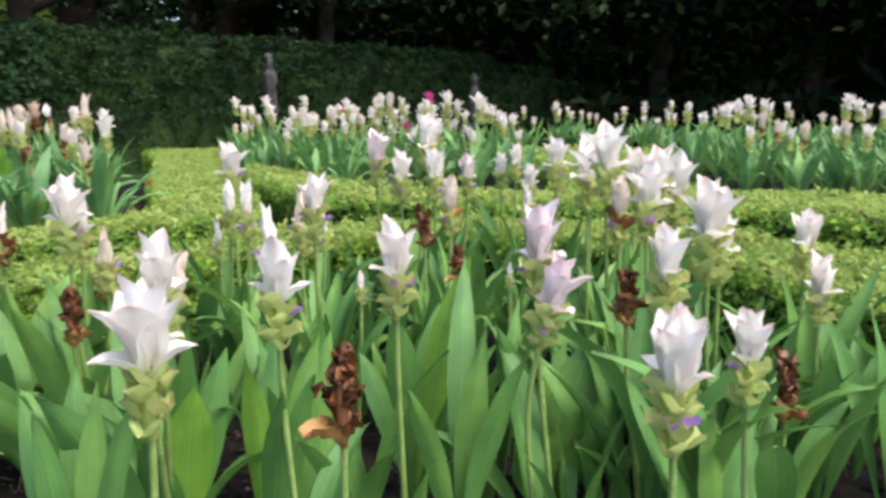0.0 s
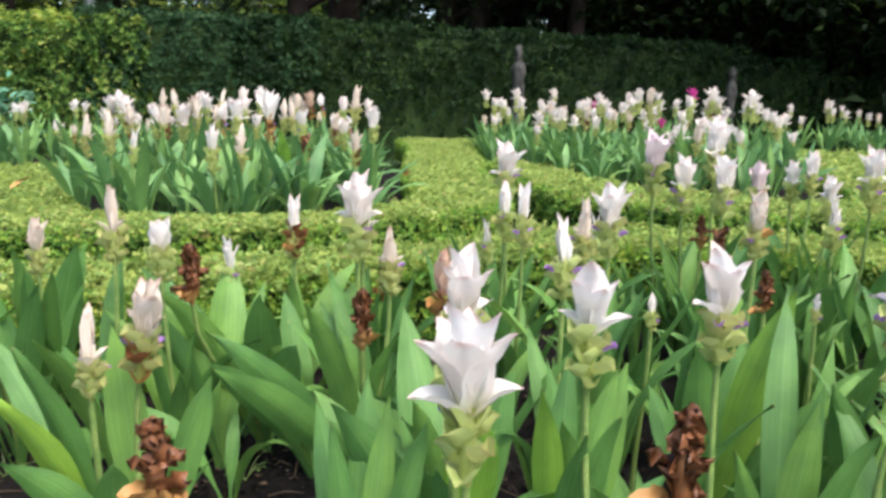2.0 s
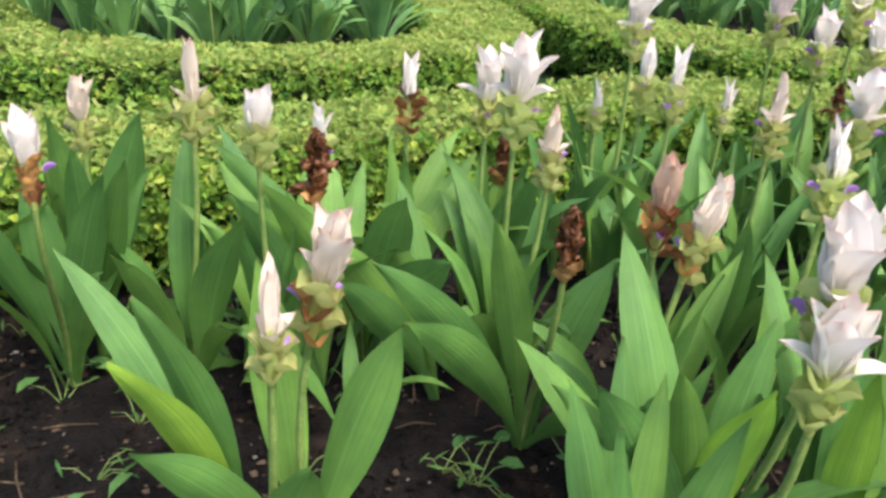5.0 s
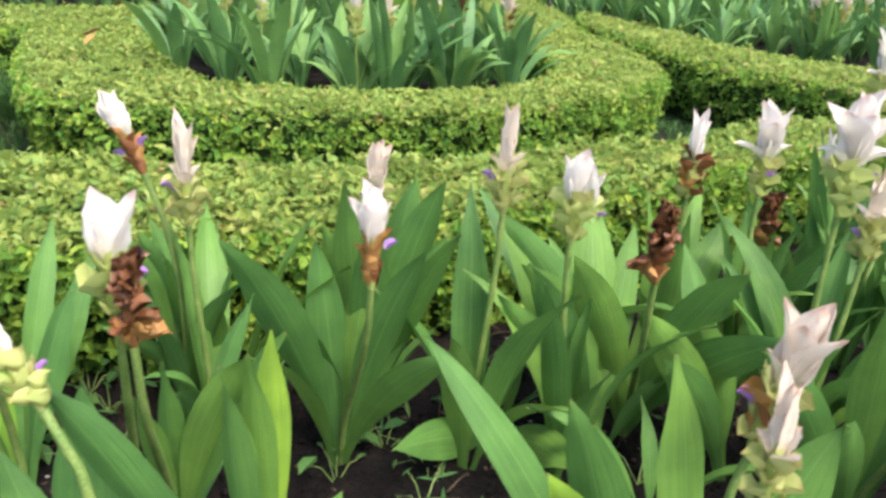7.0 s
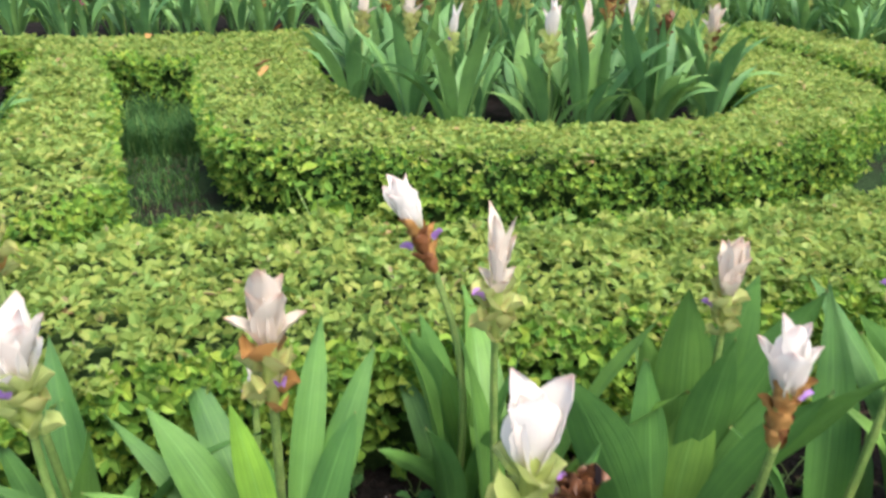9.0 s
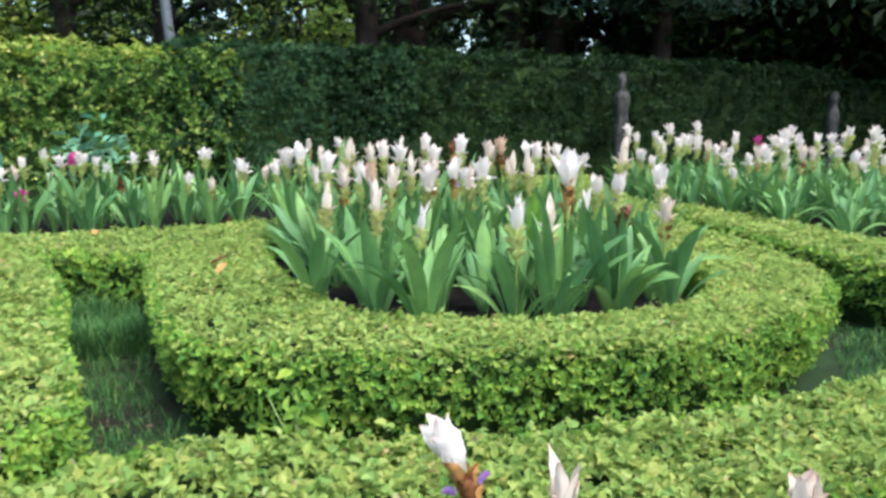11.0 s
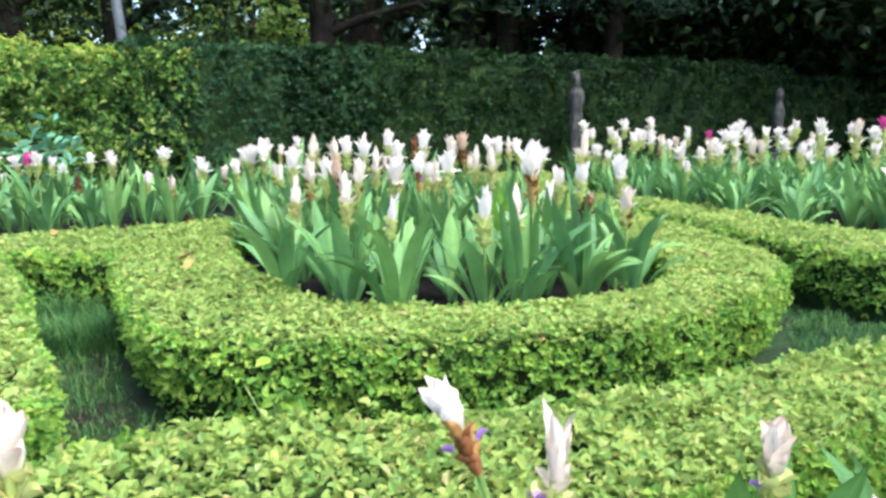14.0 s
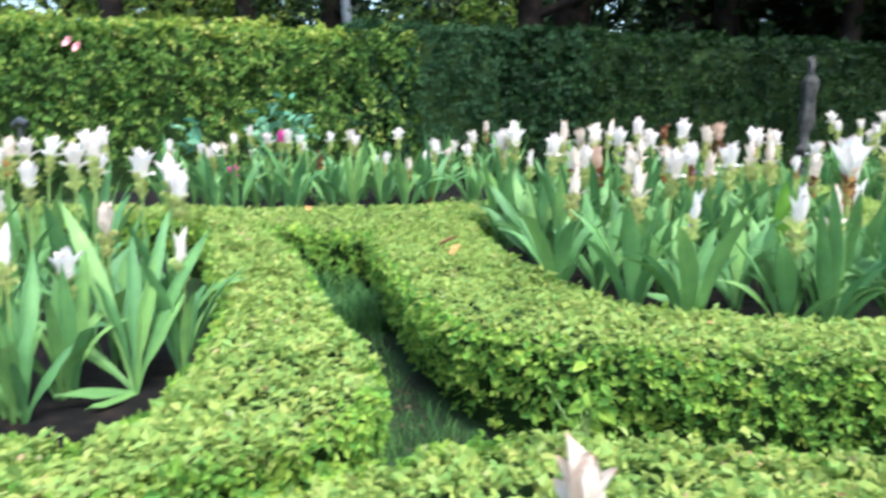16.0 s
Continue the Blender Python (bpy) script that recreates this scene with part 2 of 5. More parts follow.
MAGENTA = petal_material("magenta_petal", (0.5, 0.2, 0.3), (0.62, 0.06, 0.32), (0.5, 0.03, 0.22))
BRACT = petal_material("green_bract", (0.40, 0.48, 0.14), (0.52, 0.60, 0.21), (0.58, 0.58, 0.24), share=0.42)
AGED = petal_material("aging_bract", (0.28, 0.21, 0.07), (0.51, 0.55, 0.20), (0.46, 0.33, 0.13), share=0.38)
DRY = petal_material("dry_brown_bract", (0.24, 0.105, 0.036), (0.18, 0.070, 0.026), (0.10, 0.040, 0.018), share=0.18, rough=0.48)
DRY_GOLD = petal_material("dry_golden_bract", (0.40, 0.26, 0.09), (0.45, 0.24, 0.075), (0.28, 0.115, 0.04), share=0.25, rough=0.6)
FLORET = petal_material("purple_floret", (0.6, 0.5, 0.66), (0.42, 0.22, 0.60), (0.34, 0.12, 0.55))


# ---- mesh helpers ----
rng = np.random.default_rng(7)


def mesh_np(name, co, faces, mat, smooth=True, uv=None):
    """A mesh from arrays; all faces have the same number of corners."""
    me = bpy.data.meshes.new(name)
    co, faces = np.asarray(co, np.float32), np.asarray(faces, np.int32)
    k = faces.shape[1]
    me.vertices.add(len(co))
    me.vertices.foreach_set("co", co.ravel())
    me.loops.add(faces.size)
    me.loops.foreach_set("vertex_index", faces.ravel())
    me.polygons.add(len(faces))
    me.polygons.foreach_set("loop_start", np.arange(0, faces.size, k, dtype=np.int32))
    me.polygons.foreach_set("use_smooth", np.full(len(faces), smooth))
    if uv is not None:
        layer = me.uv_layers.new(name="UVMap")
        layer.data.foreach_set("uv", np.asarray(uv, np.float32)[faces.ravel()].ravel())
    me.materials.append(mat)
    me.update(calc_edges=True)
    me.validate()
    return me


def part(name, me, parent, label="", m=None):
    ob = new(name, me)
    ob.parent = parent
    if m is not None:
        ob.matrix_local = m
    return tagged(ob, label)


def root(name, place, label, category, group="", kind=""):
    ob = new(name)
    ob.empty_display_size = 0.1
    ob.location = place
    return tagged(ob, label, category, group, kind)


def grid_faces(rows, cols, closed=False):
    i, j = np.meshgrid(np.arange(rows - 1), np.arange(cols if closed else cols - 1), indexing="ij")
    a, b = (i * cols + j).ravel(), (i * cols + (j + 1) % cols).ravel()
    return np.stack([a, b, b + cols, a + cols], 1)


def tube(points, radii, sides=7):
    pts = np.asarray(points, float)
    tan = np.gradient(pts, axis=0)
    tan /= np.linalg.norm(tan, axis=1, keepdims=True)
    ref = np.array([1.0, 0, 0]) if abs(tan[0][0]) < 0.8 else np.array([0, 1.0, 0])
    u = np.cross(tan, ref)
    u /= np.linalg.norm(u, axis=1, keepdims=True)
    v = np.cross(tan, u)
    a = np.linspace(0, 2 * np.pi, sides, endpoint=False)
    ring = u[:, None] * np.cos(a)[None, :, None] + v[:, None] * np.sin(a)[None, :, None]
    co = pts[:, None] + ring * np.asarray(radii, float)[:, None, None]
    return co.reshape(-1, 3), grid_faces(len(pts), sides, True)


def smooth_line(points, n):
    """n places along a curve through the points (Catmull-Rom), evenly spaced."""
    p = np.asarray(points, float)
    q = np.vstack([2 * p[0] - p[1], p, 2 * p[-1] - p[-2]])
    fine = []
    for i in range(1, len(q) - 2):
        t = np.linspace(0, 1, 24, endpoint=False)[:, None]
        a, b, c, d = q[i - 1], q[i], q[i + 1], q[i + 2]
        fine.append(0.5 * (2 * b + (c - a) * t + (2 * a - 5 * b + 4 * c - d) * t**2 + (3 * b - a - 3 * c + d) * t**3))
    fine = np.vstack([*fine, p[-1:]])
    s = np.concatenate([[0], np.cumsum(np.linalg.norm(np.diff(fine, axis=0), axis=1))])
    at = np.linspace(0, s[-1], n)
    return np.stack([np.interp(at, s, fine[:, k]) for k in range(fine.shape[1])], 1)


def lumps(p, scale, seed):
    """Soft lumpy field, about -1 to 1."""
    r = np.random.default_rng(seed)
    out = np.zeros(len(p))
    for k in range(6):
        w = r.normal(size=3) * scale * (1 + 0.5 * k)
        out += np.sin(p @ w + r.uniform(0, 6.28)) / (1.5 + 0.5 * k)
    return out / 2.0


def inside(poly, xy):
    poly = np.asarray(poly, float)
    hit = np.zeros(len(xy), bool)
    for (x0, y0), (x1, y1) in zip(poly, np.roll(poly, -1, 0)):
        c = (y0 > xy[:, 1]) != (y1 > xy[:, 1])
        with np.errstate(divide="ignore", invalid="ignore"):
            hit ^= c & (xy[:, 0] < (x1 - x0) * (xy[:, 1] - y0) / (y1 - y0) + x0)
    return hit


def unit(v):
    return v / np.maximum(np.linalg.norm(v, axis=1, keepdims=True), 1e-9)


def leaf_mesh(c, face, t, l, w, fine):
    """Folded leaves with the middles c, the normals face, the long axes t, lengths l and widths w."""
    b = np.cross(face, t)
    up = face * w * 0.22
    base, tip = c - t * l / 2, c + t * l / 2 - up * 0.5
    if not fine:
        v = np.stack([base, c - b * w / 2 + up, tip, c + b * w / 2 + up], 1)
        f = np.array([[0, 1, 2], [0, 2, 3]])
        step = 4
    else:
        v = np.stack([base, c - t * l * 0.16 - b * w / 2 + up, c + t * l * 0.2 - b * w * 0.42 + up, tip,
                      c + t * l * 0.2 + b * w * 0.42 + up, c - t * l * 0.16 + b * w / 2 + up], 1)
        f = np.array([[0, 1, 2, 3], [0, 3, 4, 5]])
        step = 6
    return v.reshape(-1, 3), (np.arange(len(c))[:, None, None] * step + f[None]).reshape(-1, f.shape[1])


def leaf_cloud(c, n, size, aspect, tilt, r, fine=False):
    """Small folded leaves at the places c, facing about n."""
    k = len(c)
    face = unit(n + tilt * r.normal(size=(k, 3)))
    t = unit(np.cross(face, r.normal(size=(k, 3))))
    l = (size * r.uniform(0.55, 1.5, k))[:, None]
    return leaf_mesh(c, face, t, l, l * aspect, fine)


SPRIG = 5


def sprigs(c, n, size, aspect, tilt, r, fine=False):
    """Twig tips at the places c that point about along n, each with a rosette of small leaves."""
    k = len(c)
    axis = unit(n + tilt * r.normal(size=(k, 3)))
    t0 = unit(np.cross(axis, r.normal(size=(k, 3))))
    b0 = np.cross(axis, t0)
    grown = r.uniform(0.6, 1.3, k)
    cs, faces, ts, ls = [], [], [], []
    for j in range(SPRIG):
        a = (2 * np.pi * j / SPRIG + r.uniform(-0.5, 0.5, k))[:, None]
        t = unit(t0 * np.cos(a) + b0 * np.sin(a) + axis * r.uniform(-0.1, 0.85, k)[:, None])
        face = unit(axis - t * (axis * t).sum(1, keepdims=True) + 0.2 * r.normal(size=(k, 3)))
        face = unit(face - t * (face * t).sum(1, keepdims=True))
        l = (size * grown * r.uniform(0.7, 1.3, k))[:, None]
        cs.append(c + t * l * 0.55 + axis * (size * 0.25 * (j - 2))), faces.append(face), ts.append(t), ls.append(l)
    l = np.vstack(ls)
    return leaf_mesh(np.vstack(cs), np.vstack(faces), np.vstack(ts), l, l * aspect * r.uniform(0.85, 1.15, (len(l), 1)), fine)


# ---- ground ----
n = 90
g = np.sign(np.linspace(-1, 1, n)) * np.abs(np.linspace(-1, 1, n)) ** 3 * 400
gx, gy = np.meshgrid(g - 2, g + 5, indexing="ij")
near = np.exp(-((gx + 2) ** 2 + (gy - 5) ** 2) / 900)
gz = 0.006 * np.sin(gx * 2.1) * np.sin(gy * 1.7) * near
ground = new("ground", mesh_np("ground", np.stack([gx, gy, gz], 2).reshape(-1, 3), grid_faces(n, n), LAWN))
tagged(ground, "dark green lawn between and around the hedges", "lawn", kind="structure")


def soil_bed(poly, step, seed, top=0.04):
    p = np.asarray(poly, float)
    lo, hi = p.min(0) - step, p.max(0) + step
    xs, ys = np.arange(lo[0], hi[0], step), np.arange(lo[1], hi[1], step)
    x, y = np.meshgrid(xs, ys, indexing="ij")
    flat = np.stack([x.ravel(), y.ravel(), 0 * x.ravel()], 1)
    z = top + 0.014 * lumps(flat, 7.0, seed) + 0.006 * lumps(flat, 28.0, seed + 1)
    f = grid_faces(len(xs), len(ys))
    f = f[inside(poly, flat[f].mean(1)[:, :2])]
    used = np.unique(f)
    back = np.zeros(len(flat), int)
    back[used] = np.arange(len(used))
    flat[:, 2] = z
    ob = new("soil", mesh_np("soil", flat[used], back[f], SOIL))
    return tagged(ob, "dark crumbly soil of a flower bed", "soil", kind="structure")


# ---- clipped hedges ----
def hedge(name, label, far, near, top, seed, density, size, mats, base=0.0, fine=False, lump=0.022, inset=0.05, foot=0.06, group="low clipped hedges"):
    """A clipped hedge between two edge lines, with a twiggy core and a skin of leaves."""
    r = np.random.default_rng(seed)
    n = 80
    a, b = smooth_line(far, n), smooth_line(near, n)
    out = unit(a - b)
    length = np.linalg.norm(np.diff((a + b) / 2, axis=0), axis=1).sum()
    width = np.linalg.norm(a - b, axis=1).mean()
    high = top - base
    place = (float((a + b)[n // 2][0] / 2), float((a + b)[n // 2][1] / 2), base)
    thing = root(name, place, label, "hedge", group)
    o = np.array(place)

    # core, a little inside the leaves and drawn in at the foot
    rows = []
    for i in range(n):
        ai, bi = a[i] - out[i] * inset, b[i] + out[i] * inset
        af, bf = ai - out[i] * foot, bi + out[i] * foot
        prof = [(*af, base), (*(ai - out[i] * foot * 0.3), base + high * 0.5), (*ai, top - inset - 0.03), (*(ai - out[i] * 0.04), top - inset),
                (*(ai * 0.5 + bi * 0.5), top - inset), (*(bi + out[i] * 0.04), top - inset), (*bi, top - inset - 0.03), (*(bi + out[i] * foot * 0.3), base + high * 0.5), (*bf, base)]
        rows.append(prof)
    core = np.array(rows).reshape(-1, 3)
    core[:, 2] += 0.012 * lumps(core, 9.0, seed + 3) * (core[:, 2] > base + 0.1)
    f = grid_faces(n, 9)
    part("twig_core", mesh_np("twig_core", core - o, f, CORE), thing, "twiggy inside of the hedge, dark with coloured-in shade")

    def at(line, s):
        i = np.clip(s * (n - 1), 0, n - 1.001)
        k = i.astype(int)
        return line[k] + (line[k + 1] - line[k]) * (i - k)[:, None]

    # sprigs of the top
    k = int(length * width * density / SPRIG)
    s, u = r.uniform(size=k), r.uniform(size=k)
    pa, pb = at(a, s), at(b, s)
    c = np.column_stack([pa + (pb - pa) * u[:, None], np.full(k, top)])
    edge = np.minimum(u, 1 - u) * width
    thick = lumps(c, 24.0, seed + 5) + 0.45 * r.normal(size=k) > -0.8
    c, edge, u = c[thick], edge[thick], u[thick]
    k = len(c)
    c[:, 2] += lump * lumps(c, 6.0, seed) + (0.6 if fine else 0.3) * size * lumps(c, 24.0, seed + 5) + r.normal(size=k) * size * (0.45 if fine else 0.20) - 0.045 * np.exp(-edge / 0.03) + (r.uniform(size=k) < 0.04) * r.uniform(0.3, 1.4, k) * size - size * 0.4
    v, f = sprigs(c, np.tile([0, 0, 1.0], (k, 1)), size, 0.66, 0.42 if fine else 0.24, r, fine)
    part("top_leaves", mesh_np("top_leaves", v - o, f, mats[0], False), thing, "yellow-green leaves on the clipped top")["kind"] = "stuff"

    # sprigs of both sides and the ends
    vs, fs, count = [], [], 0
    for line, sign in ((a, 1.0), (b, -1.0)):
        k = int(length * high * density * 0.85 / SPRIG)
        s, h = r.uniform(size=k), r.uniform(size=k) ** 0.6
        p, d = at(line, s), at(out, s) * sign
        c = np.column_stack([p, base + 0.03 + (high - 0.04) * h])
        nrm = np.column_stack([d, 0.15 + 0.45 * h])
        thick = lumps(c, 18.0, seed + 7) + 0.5 * r.normal(size=k) > -0.8
        c, d, h, nrm = c[thick], d[thick], h[thick], nrm[thick]
        k = len(c)
        push = 0.6 * size * lumps(c, 18.0, seed + 7) + lump * 1.1 * lumps(c, 6.0, seed + 1) + r.normal(size=k) * size * 0.5 - 0.03 * np.exp(-(1 - h) * high / 0.03) - 1.3 * foot * (1 - h) ** 1.6 - size * 0.3
        c[:, :2] += d * push[:, None]
        v, f = sprigs(c, unit(nrm), size, 0.62, 0.45, r, fine)
        vs.append(v), fs.append(f + count)
        count += len(v)
    for e, sign in ((0, -1.0), (n - 1, 1.0)):
        k = int(width * high * density / SPRIG)
        u, h = r.uniform(size=k), r.uniform(size=k)
        way = unit(((a + b)[min(e + 1, n - 1)] - (a + b)[max(e - 1, 0)])[None])[0] * sign
        c = np.column_stack([a[e] + (b[e] - a[e]) * u[:, None], base + 0.03 + (high - 0.04) * h])
        c[:, :2] += way * (r.normal(size=k) * size * 0.4)[:, None]
        v, f = sprigs(c, np.tile([way[0], way[1], 0.4], (k, 1)), size, 0.62, 0.45, r, fine)
        vs.append(v), fs.append(f + count)
        count += len(v)
    part("side_leaves", mesh_np("side_leaves", np.vstack(vs) - o, np.vstack(fs), mats[1], False), thing, "green leaves of the clipped sides")["kind"] = "stuff"
    return thing


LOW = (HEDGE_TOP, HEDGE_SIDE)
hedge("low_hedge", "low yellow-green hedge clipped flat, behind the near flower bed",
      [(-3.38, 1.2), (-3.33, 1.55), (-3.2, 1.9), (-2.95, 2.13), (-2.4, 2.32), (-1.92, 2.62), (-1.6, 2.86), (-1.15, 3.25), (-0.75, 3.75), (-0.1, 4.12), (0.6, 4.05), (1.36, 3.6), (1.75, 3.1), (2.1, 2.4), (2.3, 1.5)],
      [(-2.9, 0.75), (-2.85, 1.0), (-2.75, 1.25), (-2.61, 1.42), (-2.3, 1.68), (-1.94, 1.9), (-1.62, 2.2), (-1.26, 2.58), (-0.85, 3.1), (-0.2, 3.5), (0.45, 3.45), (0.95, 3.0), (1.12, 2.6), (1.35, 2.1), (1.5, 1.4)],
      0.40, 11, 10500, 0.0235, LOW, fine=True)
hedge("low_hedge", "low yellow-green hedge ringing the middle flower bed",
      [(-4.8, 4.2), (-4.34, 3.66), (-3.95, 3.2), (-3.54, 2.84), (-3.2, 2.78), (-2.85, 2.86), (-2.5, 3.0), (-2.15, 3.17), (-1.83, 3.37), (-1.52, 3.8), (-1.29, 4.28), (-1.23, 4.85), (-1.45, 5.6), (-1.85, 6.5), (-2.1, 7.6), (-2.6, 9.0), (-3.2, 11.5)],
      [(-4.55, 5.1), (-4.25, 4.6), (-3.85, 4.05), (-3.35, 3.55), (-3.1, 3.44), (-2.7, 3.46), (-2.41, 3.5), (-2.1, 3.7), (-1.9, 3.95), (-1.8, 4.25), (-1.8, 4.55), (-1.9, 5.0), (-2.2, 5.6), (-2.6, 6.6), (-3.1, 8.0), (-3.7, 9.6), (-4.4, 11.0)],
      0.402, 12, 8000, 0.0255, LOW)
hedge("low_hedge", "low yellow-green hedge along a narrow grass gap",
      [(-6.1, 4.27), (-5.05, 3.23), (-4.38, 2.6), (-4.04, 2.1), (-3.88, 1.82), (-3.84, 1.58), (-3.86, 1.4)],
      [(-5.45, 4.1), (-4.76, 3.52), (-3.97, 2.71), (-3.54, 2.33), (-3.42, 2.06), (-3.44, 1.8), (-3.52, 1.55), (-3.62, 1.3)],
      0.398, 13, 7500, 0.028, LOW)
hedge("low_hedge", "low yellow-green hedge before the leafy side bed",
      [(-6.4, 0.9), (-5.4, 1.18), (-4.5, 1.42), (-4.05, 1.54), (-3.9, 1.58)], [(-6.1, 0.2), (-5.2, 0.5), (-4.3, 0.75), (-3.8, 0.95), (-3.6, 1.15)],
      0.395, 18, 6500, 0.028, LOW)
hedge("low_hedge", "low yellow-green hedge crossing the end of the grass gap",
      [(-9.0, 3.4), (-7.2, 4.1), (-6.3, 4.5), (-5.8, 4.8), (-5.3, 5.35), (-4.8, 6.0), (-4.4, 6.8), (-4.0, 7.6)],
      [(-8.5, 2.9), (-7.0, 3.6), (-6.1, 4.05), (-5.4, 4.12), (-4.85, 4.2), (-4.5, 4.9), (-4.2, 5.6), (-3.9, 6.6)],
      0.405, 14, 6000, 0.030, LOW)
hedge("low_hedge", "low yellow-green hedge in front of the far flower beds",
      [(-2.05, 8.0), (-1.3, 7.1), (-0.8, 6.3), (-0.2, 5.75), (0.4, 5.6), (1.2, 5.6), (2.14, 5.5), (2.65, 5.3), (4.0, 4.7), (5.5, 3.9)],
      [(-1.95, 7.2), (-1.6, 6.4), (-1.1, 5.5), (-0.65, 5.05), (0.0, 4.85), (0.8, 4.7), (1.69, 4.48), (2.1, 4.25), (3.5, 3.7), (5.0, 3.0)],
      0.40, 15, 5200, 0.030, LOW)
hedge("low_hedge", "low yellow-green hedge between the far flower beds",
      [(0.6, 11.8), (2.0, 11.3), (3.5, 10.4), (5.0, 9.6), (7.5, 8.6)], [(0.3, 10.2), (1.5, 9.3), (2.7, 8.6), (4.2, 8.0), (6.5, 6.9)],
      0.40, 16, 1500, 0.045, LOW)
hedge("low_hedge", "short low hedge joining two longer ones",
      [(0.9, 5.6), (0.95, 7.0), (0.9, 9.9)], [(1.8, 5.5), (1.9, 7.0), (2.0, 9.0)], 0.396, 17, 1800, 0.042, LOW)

# tall hedge at the back, three plantings, sun and shade in their leaf colours
TALL_A, TALL_D = np.array([-8.5, 7.9]), np.array([0.715, 0.699])
TALL_N = np.array([-0.699, 0.715])


def tall(s0, s1, top0, top1, label, seed, mats, dens=900, size=0.065, proud=0.0, base=0.0):
    steps = np.linspace(s0, s1, 6)
    near = [tuple(TALL_A + TALL_D * s - TALL_N * proud) for s in steps]
    far = [tuple(TALL_A + TALL_D * s + TALL_N * 1.3) for s in steps]
    hedge("tall_hedge", label, far, near, (top0 + top1) / 2, seed, dens, size, mats, base=base, lump=0.11, inset=0.16, foot=0.0, group="tall hedge plantings")


tall(-9.0, 1.75, 1.95, 1.97, "tall leafy hedge with sunlit yellow-green leaves", 21, (TALL_LIT_TOP, TALL_LIT), size=0.062, dens=1500)
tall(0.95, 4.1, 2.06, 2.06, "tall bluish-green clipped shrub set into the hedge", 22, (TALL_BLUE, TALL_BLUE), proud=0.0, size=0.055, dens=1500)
tall(3.0, 13.0, 2.06, 2.1, "tall dark green clipped hedge in shade", 23, (TALL_SHADED, TALL_SHADED), size=0.06, dens=1400)
tall(12.9, 15.0, 1.88, 1.88, "lower dark end of the tall hedge in shade", 24, (TALL_SHADED, TALL_SHADED), size=0.07)
tall(14.9, 19.0, 1.5, 1.5, "low dark shrubs beyond the hedge", 25, (TALL_SHADED, TALL_SHADED), size=0.08)

# ---- soil of the beds ----
NEAR_BED = [(-3.0, 1.05), (-2.5, 1.65), (-1.8, 2.2), (-1.2, 2.8), (-0.7, 3.4), (-0.1, 3.7), (0.5, 3.6), (1.1, 3.0), (1.4, 2.2), (1.6, 1.2), (1.2, 0.45), (-1.0, 0.55), (-2.6, 0.75)]
MID_BED = [(-4.5, 5.0), (-3.8, 3.9), (-3.3, 3.45), (-2.4, 3.4), (-1.9, 3.85), (-1.85, 4.5), (-2.3, 5.7), (-3.1, 7.8), (-3.9, 7.2), (-4.3, 5.7)]
LEFT_BED = [(-6.2, 4.05), (-5.0, 3.0), (-4.4, 2.4), (-3.98, 1.8), (-3.95, 1.5), (-5.5, 1.1), (-8.0, 2.9)]
BACK_BED = [(-7.2, 4.3), (-6.2, 4.75), (-5.3, 5.5), (-4.6, 6.6), (-4.2, 7.5), (-5.0, 8.6), (-6.6, 8.2), (-8.6, 5.6)]
FAR_BED = [(-1.95, 8.1), (-1.1, 7.0), (-0.3, 5.9), (0.6, 5.65), (0.9, 7.0), (0.8, 9.4), (-0.3, 10.6), (-1.7, 10.2)]
SIDE_BED = [(2.0, 5.6), (4.0, 4.9), (6.0, 4.2), (7.0, 6.3), (4.2, 7.9), (2.2, 8.7)]
END_BED = [(0.7, 12.0), (3.5, 10.7), (7.5, 8.8), (9.0, 11.0), (5.0, 14.0), (2.0, 14.5)]
RAISED = 0.26
for i, (bed, step, top) in enumerate([(NEAR_BED, 0.025, 0.04), (MID_BED, 0.05, RAISED), (LEFT_BED, 0.05, 0.16), (BACK_BED, 0.1, RAISED), (FAR_BED, 0.1, RAISED), (SIDE_BED, 0.15, RAISED), (END_BED, 0.2, RAISED)]):
    soil_bed(bed, step, 60 + i, top)


# ---- flowering plants ----
def make_leaf(length, width, a0, a1, fold, wave, twist, rows=14, cols=5, mat=None):
    """A long pointed leaf on a narrow stalk, rising along z and arching to +x."""
    t = np.linspace(0, 1, rows)
    ang = np.radians(a0 + (a1 - a0) * t**2.0)
    step = length / (rows - 1)
    x = np.concatenate([[0], np.cumsum(np.sin(ang[1:]) * step)])
    z = np.concatenate([[0], np.cumsum(np.cos(ang[1:]) * step)])
    blade = np.clip((t - 0.18) / 0.82, 0, 1)
    w = 0.009 * (1 - blade) + width * 0.5 * np.sin(np.pi * blade**0.92) ** 1.08
    w[-1] = 0.0008
    u = np.linspace(-1, 1, cols)
    nx, nz = -np.cos(ang), np.sin(ang)
    rise = fold * np.abs(u)[None] * w[:, None] + wave * np.sin(t[:, None] * 15 + u[None] * 2) * np.abs(u)[None] * blade[:, None]
    tw = np.radians(twist) * t[:, None]
    side = u[None] * w[:, None]
    y = side * np.cos(tw) - rise * np.sin(tw)
    lift = side * np.sin(tw) + rise * np.cos(tw)
    co = np.stack([x[:, None] + nx[:, None] * lift, y, z[:, None] + nz[:, None] * lift], 2)
    uv = np.stack(np.broadcast_arrays((u[None] + 1) / 2, t[:, None]), 2)
    return mesh_np("leaf", co.reshape(-1, 3), grid_faces(rows, cols), mat or BLADE, True, uv.reshape(-1, 2))


